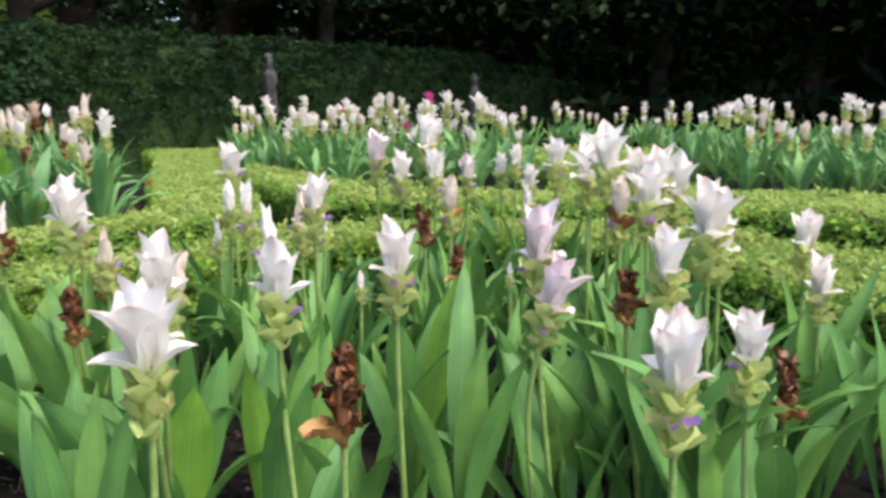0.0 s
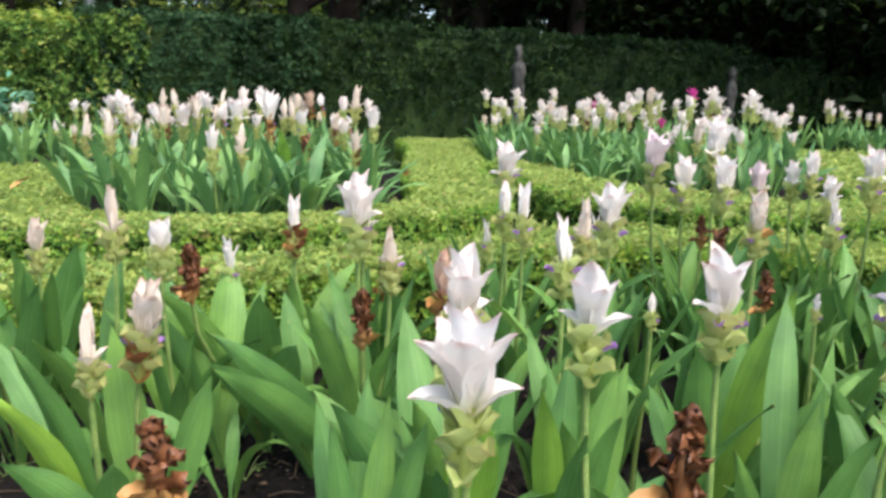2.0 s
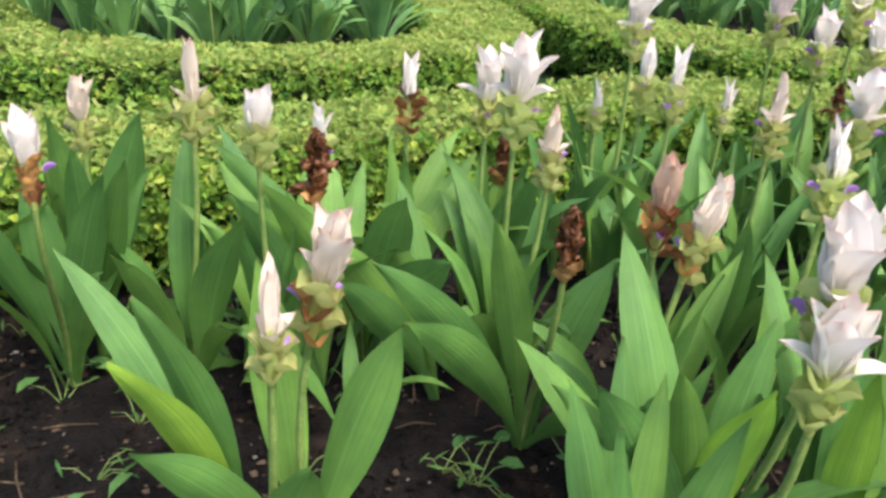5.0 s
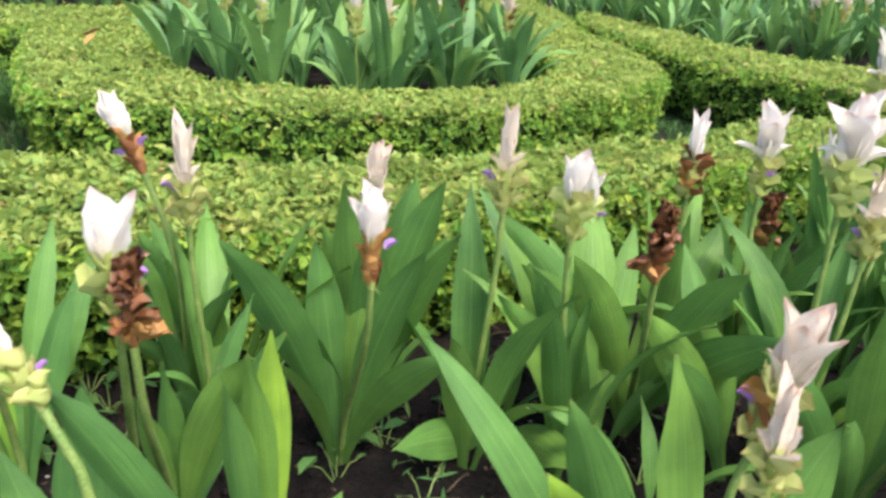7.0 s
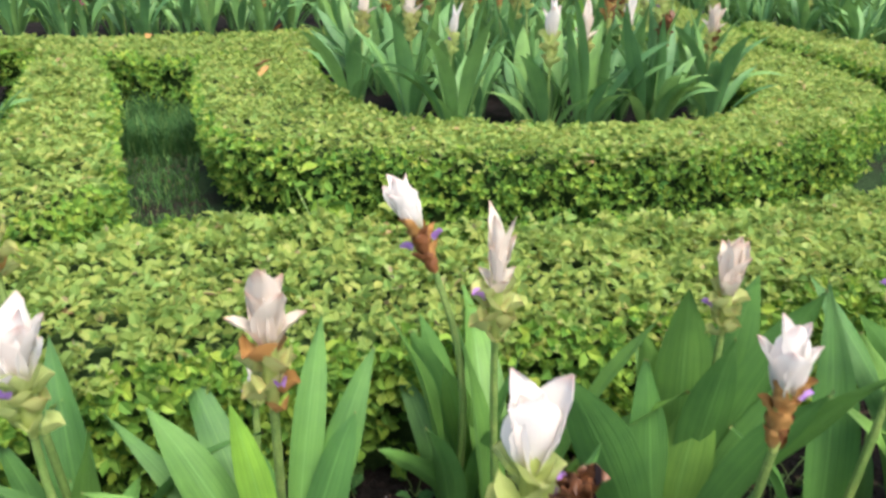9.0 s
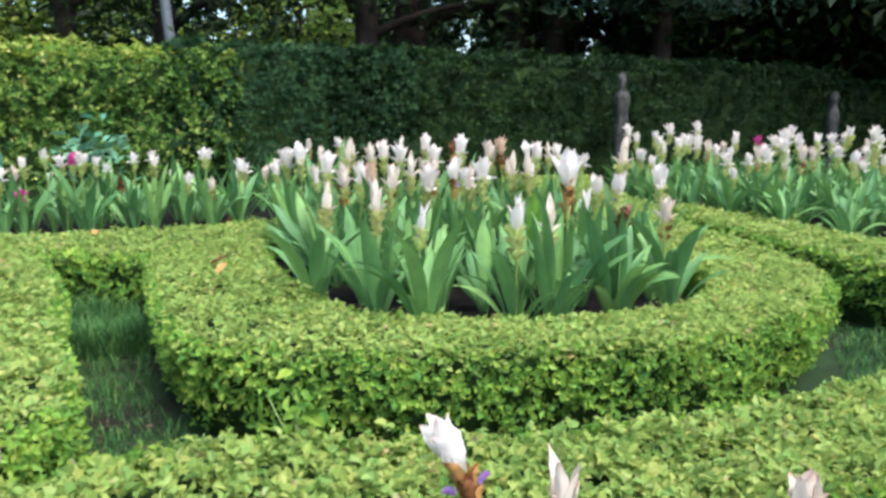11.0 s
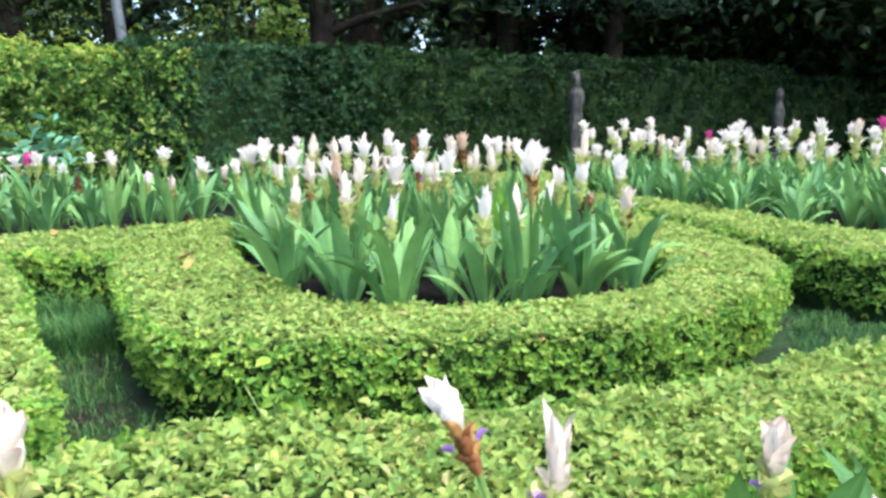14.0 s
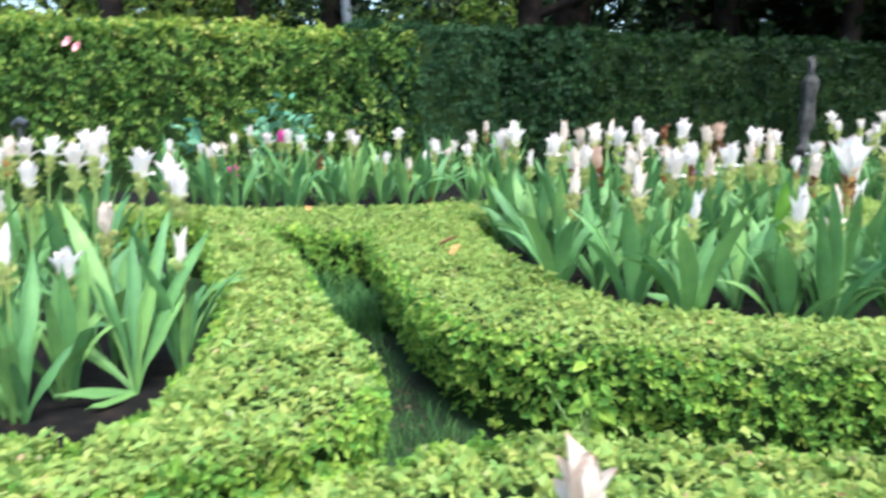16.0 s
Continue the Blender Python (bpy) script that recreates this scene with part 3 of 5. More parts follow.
LEAVES, UPRIGHT, SPLAYED = [], [], []
for k in range(12):
    SPLAYED.append(make_leaf(rng.uniform(0.40, 0.60), rng.uniform(0.040, 0.062), rng.uniform(8, 24), [60, 75, 90, 50][k % 4], rng.uniform(0.3, 0.55), rng.uniform(0.002, 0.006), rng.uniform(-30, 30), 10, 3, COOL))
for k in range(14):
    UPRIGHT.append(make_leaf(rng.uniform(0.46, 0.68), rng.uniform(0.044, 0.068), rng.uniform(2, 12), [14, 26, 40, 55, 78][k % 5], rng.uniform(0.25, 0.5), rng.uniform(0.002, 0.006), rng.uniform(-40, 40), 10, 3, COOL))
for k in range(16):
    LEAVES.append(make_leaf(rng.uniform(0.42, 0.60), rng.uniform(0.048, 0.068), rng.uniform(3, 12), [16, 26, 36, 50, 66, 30, 85, 20][k % 8], rng.uniform(0.25, 0.6), rng.uniform(0.002, 0.006), rng.uniform(-35, 35)))


def petal_arrays(length, width, tilt, curl, cup, blunt=0.55, ragged=0.0, seed=0, belly=0.0, flare=0.0):
    """One petal, rising along z from the origin and leaning to +x."""
    r = np.random.default_rng(seed)
    rows, cols = 10, 7
    t = np.linspace(0, 1, rows) ** 0.9
    ang = np.radians(tilt + curl * t**2 + belly * np.cos(t * np.pi * 1.1) + flare * t**5)
    step = length * np.diff(t)
    x = np.concatenate([[0], np.cumsum(np.sin(ang[1:]) * step)])
    z = np.concatenate([[0], np.cumsum(np.cos(ang[1:]) * step)])
    low, high = np.clip(t / 0.45, 0, 1), np.clip((t - 0.45) / 0.55, 0, 1)
    w = width * 0.5 * (0.5 + 0.5 * np.sin(low * np.pi / 2)) * np.cos(high * np.pi / 2) ** blunt
    w[-1] = width * 0.03
    u = np.linspace(-1, 1, cols)
    lift = cup * (u[None] ** 2) * w[:, None] + 0.012 * length * np.sin(t[:, None] * 9 + u[None] * 3 + seed) * np.abs(u)[None]
    co = np.stack([x[:, None] - np.cos(ang)[:, None] * lift, u[None] * w[:, None] + 0 * lift, z[:, None] + np.sin(ang)[:, None] * lift], 2)
    co[2:-1] = co[2:-1] + r.normal(size=co[2:-1].shape) * ragged
    uv = np.stack(np.broadcast_arrays((u[None] + 1) / 2, t[:, None]), 2)
    return co.reshape(-1, 3), uv.reshape(-1, 2)


PETAL_FACES = grid_faces(10, 7)
COARSE = np.ix_([0, 2, 4, 6, 8, 9], [0, 1, 3, 5, 6])
COARSE_FACES = grid_faces(6, 5)
SHAPES = {}


def shape(key, mat, **k):
    if (key, mat.name) not in SHAPES:
        co, uv = petal_arrays(**k)
        SHAPES[key, mat.name] = (co, uv, mesh_np(key.split("_")[0], co, PETAL_FACES, mat, True, uv))
    return SHAPES[key, mat.name]


def coma_plan(kind, r):
    """Where the petals and bracts of one head go: (name, shape, turn, height, size) with heights in metres above the head's foot."""
    petals, bracts, florets = [], [], []
    main = {"open": WHITE, "cup": WHITE, "tulip": WHITE, "bud": WHITE, "half": WHITE, "brownbase": WHITE, "cream": BLUSH, "creambud": BLUSH, "fading": FADED, "pink": PINK, "dead": DRY, "magenta": MAGENTA}[kind]
    turn = r.uniform(0, 360)
    if kind in ("open", "pink", "magenta"):
        sets = [(2, 48, 48, 0.068, 0.042, 0.066), (5, 20, 18, 0.100, 0.056, 0.074), (3, 8, 9, 0.110, 0.052, 0.082)]
    elif kind == "tulip":
        sets = [(3, 21, -16, 0.092, 0.056, 0.072), (2, 12, -6, 0.086, 0.050, 0.076)]
    elif kind == "brownbase":
        sets = [(4, 20, 0, 0.090, 0.050, 0.074), (3, 8, 2, 0.100, 0.046, 0.082)]
    elif kind == "cup":
        sets = [(2, 42, 34, 0.070, 0.036, 0.068), (5, 20, 7, 0.094, 0.052, 0.076), (3, 8, 4, 0.106, 0.050, 0.084)]
    elif kind in ("cream", "fading"):
        sets = [(2, 26, 22, 0.068, 0.036, 0.072), (4, 12, 6, 0.096, 0.050, 0.078), (3, 5, 2, 0.110, 0.046, 0.084)]
    elif kind == "creambud":
        sets = [(3, 40, 6, 0.056, 0.030, 0.070), (2, 8, 3, 0.082, 0.036, 0.076), (3, 3, 1, 0.118, 0.030, 0.084)]
    elif kind == "half":
        sets = [(3, 4, 1, 0.082, 0.036, 0.076), (3, 2, 0, 0.100, 0.034, 0.082)]
    elif kind == "bud":
        sets = [(3, 9, 4, 0.080, 0.038, 0.074), (2, 3, 1, 0.110, 0.036, 0.082)]
    else:
        sets = [(2, 30, 40, 0.052, 0.034, 0.050), (3, 5, 5, 0.090, 0.032, 0.052), (2, 2, 3, 0.104, 0.028, 0.056)]
    for ring, (count, tilt, curl, length, width, height) in enumerate(sets):
        for i in range(count):
            v = r.integers(3)
            key = f"petal_{kind}_{ring}_{v}"
            jit = (v - 1) * 5
            sh = shape(key, main, length=length * (1 + 0.07 * (v - 1)), width=width, tilt=max(tilt + jit, 1), curl=curl + jit, cup=0.6 if kind != "dead" else 0.4,
                       blunt=0.68, ragged=0.0075 if kind == "dead" else 0.001, seed=ring * 5 + v)
            petals.append((sh, turn + i * 360 / count + r.uniform(-12, 12), height + 0.010, r.uniform(0.92, 1.08)))
        turn += 37
    if kind == "half":
        for i in range(3):
            sh = shape(f"bract_collar_{i}", DRY, length=0.05, width=0.026, tilt=25 + 12 * i, curl=30, cup=0.6, blunt=0.6, ragged=0.002, seed=i)
            petals.append((sh, turn + i * 120 + r.uniform(-20, 20), 0.082, 1.0))
    for i in range(6 if kind == "dead" else 11):
        h = 0.002 + 0.0075 * i
        v = r.integers(3)
        if kind == "dead":
            mat = DRY if i > 2 or r.uniform() < 0.25 else DRY_GOLD
        elif kind in ("brownbase", "fading"):
            mat = DRY_GOLD if r.uniform() < 0.35 else DRY
        elif kind in ("half", "cream") and r.uniform() < 0.3:
            mat = DRY if r.uniform() < 0.45 else DRY_GOLD
        else:
            mat = AGED if kind in ("half", "cream", "creambud") or r.uniform() < 0.25 else BRACT
        if kind == "dead":
            v = int(r.integers(6))
            sh = shape(f"bract_dry_{v}", mat, length=0.054, width=0.042, tilt=24 + 9 * v, curl=(40, -20, 70, 20, -30, 55)[v], cup=(1.2, 0.5, 1.0, 1.4, -0.5, 0.9)[v], blunt=0.55, ragged=0.004, seed=40 + v)
            bracts.append((sh, turn + i * 137.5 + r.uniform(-30, 30), (0.002, 0.006, 0.016, 0.032, 0.040, 0.046)[i], r.uniform(0.75, 1.15) * (1.05 - 0.05 * i)))
            continue
        if kind == "brownbase":
            sh = shape(f"bract_husk_{v}", mat, length=0.048, width=0.030, tilt=10 + 6 * v, curl=4 + 10 * v, cup=0.7, blunt=0.6, ragged=0.0015, seed=60 + v)
            bracts.append((sh, turn + i * 137.5 + r.uniform(-15, 15), h * 0.9, r.uniform(0.8, 1.1)))
            continue
        sh = shape(f"bract_{v}", mat, length=0.043, width=0.050, tilt=44 + 8 * v, curl=4 + 10 * v, cup=1.1, blunt=0.45, ragged=0.0005, seed=40 + v, belly=34, flare=55)
        bracts.append((sh, turn + i * 137.5 + r.uniform(-10, 10), h, r.uniform(0.85, 1.1) * (0.8 + 0.02 * i)))
    if kind not in ("dead", "magenta"):
        for i in range(r.integers(1, 3)):
            sh = shape("floret", FLORET, length=0.024, width=0.018, tilt=48, curl=35, cup=1.2, blunt=0.5, seed=3)
            florets.append((sh, turn + r.uniform(0, 360), r.uniform(0.04, 0.08), 1.0))
    return petals, bracts, florets


def put(sh_turn, r_out=0.007):
    sh, turn, height, size = sh_turn
    return Matrix.Translation((0, 0, height)) @ Matrix.Rotation(radians(turn), 4, "Z") @ Matrix.Translation((r_out, 0, 0)) @ Matrix.Scale(size, 4)


def merged(name, items, out, wide=1.0):
    """All petals or bracts of one far head in one mesh."""
    cos, uvs, fs, mats, count = [], [], [], [], 0
    for it in items:
        co, uv, me = it[0]
        co = (co * [wide, wide, 1.0]).reshape(10, 7, 3)[COARSE].reshape(-1, 3)
        uv = uv.reshape(10, 7, 2)[COARSE].reshape(-1, 2)
        m = np.array(put(it, out))
        cos.append(co @ m[:3, :3].T + m[:3, 3])
        uvs.append(uv), fs.append(COARSE_FACES + count)
        mats.append(me.materials[0])
        count += len(co)
    me = mesh_np(name, np.vstack(cos), np.vstack(fs), mats[0], True, np.vstack(uvs))
    kinds = list(dict.fromkeys(mats))
    for extra in kinds[1:]:
        me.materials.append(extra)
    me.polygons.foreach_set("material_index", np.repeat([kinds.index(m) for m in mats], len(COARSE_FACES)).astype(np.int32))
    return me


CORE_CO, CORE_F = tube([(0, 0, 0), (0, 0, 0.03), (0, 0, 0.09), (0, 0, 0.12)], [0.006, 0.011, 0.010, 0.004], 8)
SPIKES = {True: mesh_np("spike", CORE_CO, CORE_F, DRY), False: mesh_np("spike", CORE_CO, CORE_F, BRACT)}
DISTANT = {}
WORDS = {"open": "open white flower head", "cup": "half-open white flower head", "tulip": "plain cupped white flower head", "bud": "slim white flower bud", "half": "white bud over brown withered bracts", "brownbase": "white flower head over brown bracts",
         "fading": "withering flower head with brown base", "cream": "fading cream flower head", "creambud": "slim cream flower bud", "pink": "pale pink open flower head", "dead": "withered brown flower head", "magenta": "deep magenta flower head"}


def plant(x, y, z, kind, size=1.0, lean=(0.0, 0.0), leaves=6, detail=True, group="plants of the near bed", foot=None, leafsize=1.0, tips=(), soil=0.03):
    """A flowering plant whose flower has its middle at x, y, z."""
    r = np.random.default_rng(int(abs(x * 1000) * 31 + abs(y * 1000) * 17) % 999983)
    axis = Vector((lean[0], lean[1], 1.0)).normalized()
    if foot is None:
        foot = (x - lean[0] * 0.25 + r.uniform(-0.04, 0.04), y - lean[1] * 0.25 + r.uniform(-0.04, 0.04))
    thing = root("siam_tulip", (foot[0], foot[1], soil), f"{WORDS[kind]} above broad green leaves in soil", "flower", group)
    neck = Vector((x, y, z)) - axis * 0.152 * size - Vector(thing.location)
    t = np.linspace(0, 1, 8)[:, None]
    p0, p3 = np.zeros(3), np.array(neck)
    p1, p2 = np.array([0, 0, neck.z * 0.4]), np.array(neck - axis * neck.z * 0.35)
    line = (1 - t) ** 3 * p0 + 3 * (1 - t) ** 2 * t * p1 + 3 * (1 - t) * t**2 * p2 + t**3 * p3
    co, f = tube(line, np.linspace(0.0075, 0.0055, 8), 7)
    part("stem", mesh_np("stem", co, f, STEM), thing)
    m = Matrix.Translation(neck) @ axis.to_track_quat("Z", "Y").to_matrix().to_4x4() @ Matrix.Scale(size, 4)
    head = part("flower_head", SPIKES[kind == "dead"], thing, WORDS[kind], m)
    if detail:
        petals, bracts, florets = coma_plan(kind, r)
        for it in bracts:
            part("bract", it[0][2], head, "", put(it, 0.009))
        for it in petals:
            part("petal", it[0][2], head, "", put(it, 0.004))
        for it in florets:
            part("floret", it[0][2], head, "small purple floret", put(it, 0.026))
    else:
        v = int(r.integers(3))
        if (kind, v) not in DISTANT:
            petals, bracts, florets = coma_plan(kind, np.random.default_rng(v + 5))
            DISTANT[kind, v] = (merged("corolla", petals, 0.006, 0.98), merged("bract_whorl", bracts + florets, 0.006, 0.85))
        turn = Matrix.Rotation(r.uniform(0, 6.28), 4, "Z")
        part("corolla", DISTANT[kind, v][0], head, "", turn)
        part("bract_whorl", DISTANT[kind, v][1], head, "", turn)
    for tip in tips:
        leaf_to(thing, tip[:3], tip[3], YOUNG_SUNLIT if len(tip) > 4 else BLADE)
    clump(thing, r, leaves, leafsize, LEAVES if detail else UPRIGHT + SPLAYED[:9])
    return thing


def clump(thing, r, leaves, leafsize=1.0, stock=LEAVES):
    turn = r.uniform(0, 360)
    for i in range(leaves):
        turn += 137.5 + r.uniform(-30, 30)
        size = r.uniform(0.66, 1.14) * leafsize
        m = Matrix.Rotation(radians(turn), 4, "Z") @ Matrix.Translation((r.uniform(0.005, 0.03), 0, 0)) @ Matrix.Rotation(radians(r.uniform(-6, 14)), 4, "Y") @ Matrix.Scale(size, 4)
        part("leaf", stock[int(r.integers(len(stock)))], thing, "", m)


def leaf_to(thing, tip, width, mat=BLADE):
    """A leaf that rises from the plant's foot, arches over and ends at the place tip."""
    e = np.array(tip) - np.array(thing.location)
    t = np.linspace(0, 1, 15)[:, None]
    out = np.array([e[0], e[1], 0])
    p1, p2 = out * 0.22 + [0, 0, e[2] * 0.42], out * 0.64 + [0, 0, e[2] * 0.80]
    line = 3 * (1 - t) ** 2 * t * p1 + 3 * (1 - t) * t**2 * p2 + t**3 * e
    tan = unit(np.gradient(line, axis=0))
    lit = np.array([-e[0] + 0.01, -e[1], 0.0]) / (np.linalg.norm(e[:2]) + 0.01) * (0.5 if e[1] > 0 else -0.5) + [0.2, -0.65, 0.75]
    side = unit(np.cross(tan, np.tile(-lit, (15, 1))))
    nrm = np.cross(side, tan)
    f = t[:, 0]
    blade = np.clip((f - 0.2) / 0.8, 0, 1)
    w = 0.010 * (1 - blade) + width * 0.48 * np.sin(np.pi * blade**0.98) ** 1.05
    w[-1] = 0.0008
    u = np.linspace(-1, 1, 5)
    rise = 0.30 * np.abs(u)[None] * w[:, None] + 0.0055 * np.sin(f[:, None] * 15 + 2.2 * u[None] + e[0] * 40) * np.abs(u)[None] * blade[:, None]
    co = line[:, None] + side[:, None] * (u[None] * w[:, None])[:, :, None] + nrm[:, None] * rise[:, :, None]
    uv = np.stack(np.broadcast_arrays((u[None] + 1) / 2, f[:, None]), 2)
    part("leaf", mesh_np("leaf", co.reshape(-1, 3), grid_faces(15, 5), mat, True, uv.reshape(-1, 2)), thing)


def leafy(x, y, leaves=5, leafsize=0.9, group="plants of the near bed", tips=(), soil=0.03):
    r = np.random.default_rng(int(abs(x * 1000) * 13 + abs(y * 1000) * 7) % 999983)
    thing = root("siam_tulip", (x, y, soil), "clump of broad green leaves with no flower", "plant", group)
    for tip in tips:
        leaf_to(thing, tip[:3], tip[3], YOUNG_SUNLIT if len(tip) > 4 else (BLADE if soil < 0.1 else COOL))
    clump(thing, r, leaves, leafsize, LEAVES if soil < 0.1 else UPRIGHT + SPLAYED)
    return thing


# near bed, one plant after another
plant(-0.385, 0.985, 0.715, "open", 1.12, leaves=1)
plant(-0.474, 1.22, 0.655, "cup", 0.9, leaves=0, foot=(-0.50, 1.33))
plant(-0.475, 1.27, 0.735, "open", 1.0, leaves=3, foot=(-0.52, 1.36), tips=((-0.70, 1.60, 0.58, 0.085), (-0.708, 1.274, 0.495, 0.08)))
plant(-0.286, 1.32, 0.715, "cup", 1.0, leaves=1)
plant(-0.09, 1.46, 0.73, "cup", 1.0, leaves=1)
plant(0.19, 1.53, 0.745, "pink", 1.0, leaves=1)
plant(0.22, 1.46, 0.66, "pink", 1.0, (0.25, 0.0), leaves=1)
plant(-0.92, 1.86, 0.775, "open", 1.1)
plant(-0.72, 2.58, 0.825, "open", 1.0)
plant(-0.68, 2.40, 0.725, "bud", 0.95)
plant(-0.61, 2.34, 0.72, "bud", 0.95)
plant(-0.32, 1.89, 0.79, "cup", 0.9)
plant(-0.41, 2.16, 0.707, "creambud", 0.9)
plant(-0.39, 1.71, 0.735, "bud", 0.9)
plant(-0.79, 2.63, 0.576, "bud", 0.8)
plant(-1.17, 2.0, 0.70, "half", 0.9)
plant(-1.37, 1.70, 0.69, "tulip", 0.95)
plant(-1.49, 1.68, 0.73, "creambud", 0.95)
plant(-1.22, 1.61, 0.66, "dead", 0.85, leaves=2, foot=(-1.22, 1.90), leafsize=0.8, tips=((-1.449, 1.704, 0.488, 0.085), (-1.361, 1.688, 0.526, 0.08), (-1.073, 1.658, 0.556, 0.09), (-0.984, 1.666, 0.441, 0.095), (-1.534, 1.825, 0.547, 0.075), (-1.05, 2.2, 0.485, 0.085)))
plant(-1.36, 1.98, 0.58, "bud", 0.85)
plant(-1.06, 1.265, 0.635, "cream", 1.0, (0.2, 0.0), leaves=1, foot=(-1.10, 1.27), leafsize=0.8, tips=((-0.977, 1.334, 0.498, 0.085), (-1.189, 1.314, 0.566, 0.07), (-1.28, 1.12, 0.36, 0.07)))
leafy(-1.66, 1.08, 0, 0.5, tips=((-1.588, 1.189, 0.343, 0.06), (-1.878, 1.002, 0.564, 0.07), (-1.691, 1.08, 0.575, 0.055)))
leafy(-1.47, 1.80, 4, 0.5, tips=((-1.30, 1.516, 0.21, 0.08), (-1.62, 1.50, 0.18, 0.075)))
leafy(-1.72, 1.22, 0, 0.6, tips=((-1.715, 1.248, 0.532, 0.050, 1), (-1.717, 1.188, 0.527, 0.044), (-1.741, 1.161, 0.483, 0.038)))
leafy(-1.28, 1.78, 1, 0.7, tips=((-1.367, 1.998, 0.561, 0.102), (-1.523, 1.816, 0.520, 0.057), (-1.442, 1.715, 0.488, 0.068), (-1.356, 1.796, 0.480, 0.064), (-1.602, 1.970, 0.542, 0.055), (-1.263, 2.002, 0.494, 0.063), (-1.487, 1.677, 0.434, 0.055)))
leafy(-1.19, 1.28, 1, 0.5, tips=((-1.52, 1.318, 0.525, 0.058), (-1.307, 1.193, 0.545, 0.07), (-1.318, 1.148, 0.47, 0.065, 1)))
leafy(-0.52, 1.43, 0, 0.7, tips=((-0.837, 1.450, 0.440, 0.068), (-0.766, 1.354, 0.432, 0.054), (-0.599, 1.379, 0.475, 0.059), (-0.550, 1.317, 0.377, 0.066), (-0.469, 1.392, 0.464, 0.094, 1), (-0.453, 1.551, 0.494, 0.065),))
leafy(-0.3, 1.5, 0, 0.7, tips=((-0.333, 1.406, 0.464, 0.048), (-0.303, 1.559, 0.446, 0.081), (-0.246, 1.627, 0.509, 0.053), (-0.400, 1.610, 0.503, 0.042), (-0.464, 1.711, 0.539, 0.048),))
leafy(-0.08, 1.74, 0, 0.7, tips=((0.062, 1.784, 0.642, 0.085, 1), (-0.115, 1.696, 0.533, 0.071), (0.117, 1.755, 0.435, 0.045), (0.144, 1.645, 0.369, 0.058), (0.104, 1.520, 0.262, 0.044), (-0.214, 1.817, 0.405, 0.056), (-0.017, 1.905, 0.501, 0.064),))
leafy(0.22, 1.62, 0, 0.7, tips=((0.114, 1.616, 0.517, 0.073), (0.348, 1.736, 0.476, 0.097), (0.369, 1.559, 0.325, 0.065), (0.146, 1.482, 0.313, 0.063), (0.293, 1.557, 0.360, 0.084), (0.280, 1.772, 0.435, 0.071),))
leafy(-1.02, 1.8, 0, 0.7, tips=((-1.232, 1.665, 0.453, 0.073), (-1.184, 1.610, 0.397, 0.071), (-1.137, 1.774, 0.431, 0.074), (-1.167, 1.934, 0.493, 0.066),))
leafy(-0.62, 1.2, 0, 0.7, tips=((-0.745, 1.294, 0.484, 0.055), (-0.676, 1.210, 0.488, 0.040), (-0.683, 1.374, 0.517, 0.053), (-0.624, 1.335, 0.496, 0.044), (-0.526, 1.260, 0.499, 0.045),))
leafy(0.52, 1.35, 0, 0.7, tips=((0.497, 1.385, 0.419, 0.055), (0.629, 1.497, 0.399, 0.059), (0.356, 1.479, 0.464, 0.054), (0.365, 1.374, 0.439, 0.041), (0.726, 1.615, 0.429, 0.058),))
leafy(-0.34, 1.4, 0, 0.7, tips=((-0.276, 1.287, 0.498, 0.043), (-0.364, 1.372, 0.529, 0.051, 1), (-0.344, 1.542, 0.547, 0.048), (-0.253, 1.516, 0.534, 0.050), (-0.232, 1.356, 0.505, 0.049),))
leafy(0.03, 1.45, 0, 0.7, tips=((0.078, 1.510, 0.513, 0.055), (0.155, 1.427, 0.506, 0.055), (0.047, 1.806, 0.640, 0.056), (-0.062, 1.302, 0.498, 0.037), (0.085, 1.519, 0.546, 0.042),))
leafy(-0.88, 1.04, 2, 0.6)
leafy(-1.15, 1.62, 3, 0.6)
leafy(-2.09, 1.68, 0, 0.6, tips=((-2.204, 1.628, 0.462, 0.07), (-2.187, 1.475, 0.33, 0.034), (-2.216, 1.686, 0.473, 0.05), (-2.13, 1.60, 0.43, 0.055), (-2.02, 1.60, 0.36, 0.05)))
plant(-1.09, 1.145, 0.605, "creambud", 0.74, leaves=1, foot=(-1.12, 1.2), leafsize=0.75, tips=((-1.03, 1.12, 0.40, 0.07),))
plant(-0.758, 0.892, 0.61, "dead", 0.8, leaves=1, leafsize=0.7)
plant(-0.136, 1.048, 0.648, "dead", 0.95, leaves=1, leafsize=0.6)
plant(-0.78, 1.57, 0.60, "dead", 0.75, leaves=1, foot=(-0.82, 1.70), leafsize=0.8, tips=((-0.977, 1.328, 0.502, 0.066), (-1.065, 1.458, 0.519, 0.07), (-0.896, 1.54, 0.586, 0.06), (-0.695, 1.78, 0.454, 0.07), (-0.62, 1.5, 0.30, 0.065)))
plant(-0.85, 1.90, 0.65, "creambud", 0.9)
plant(-0.29, 3.12, 0.84, "pink", 1.20)
plant(-0.08, 3.05, 0.90, "open", 1.20)
plant(-0.18, 2.95, 0.78, "open", 1.08)
plant(-0.05, 2.88, 0.787, "open", 1.08)
plant(0.07, 3.1, 0.76, "pink", 0.9)
plant(0.01, 2.19, 0.748, "cream", 0.85)
plant(0.235, 3.6, 0.735, "cup", 0.9)
plant(0.30, 3.55, 0.777, "cup", 0.9)
plant(0.35, 3.4, 0.70, "cup", 0.9)
plant(0.29, 2.87, 0.675, "bud", 0.9)
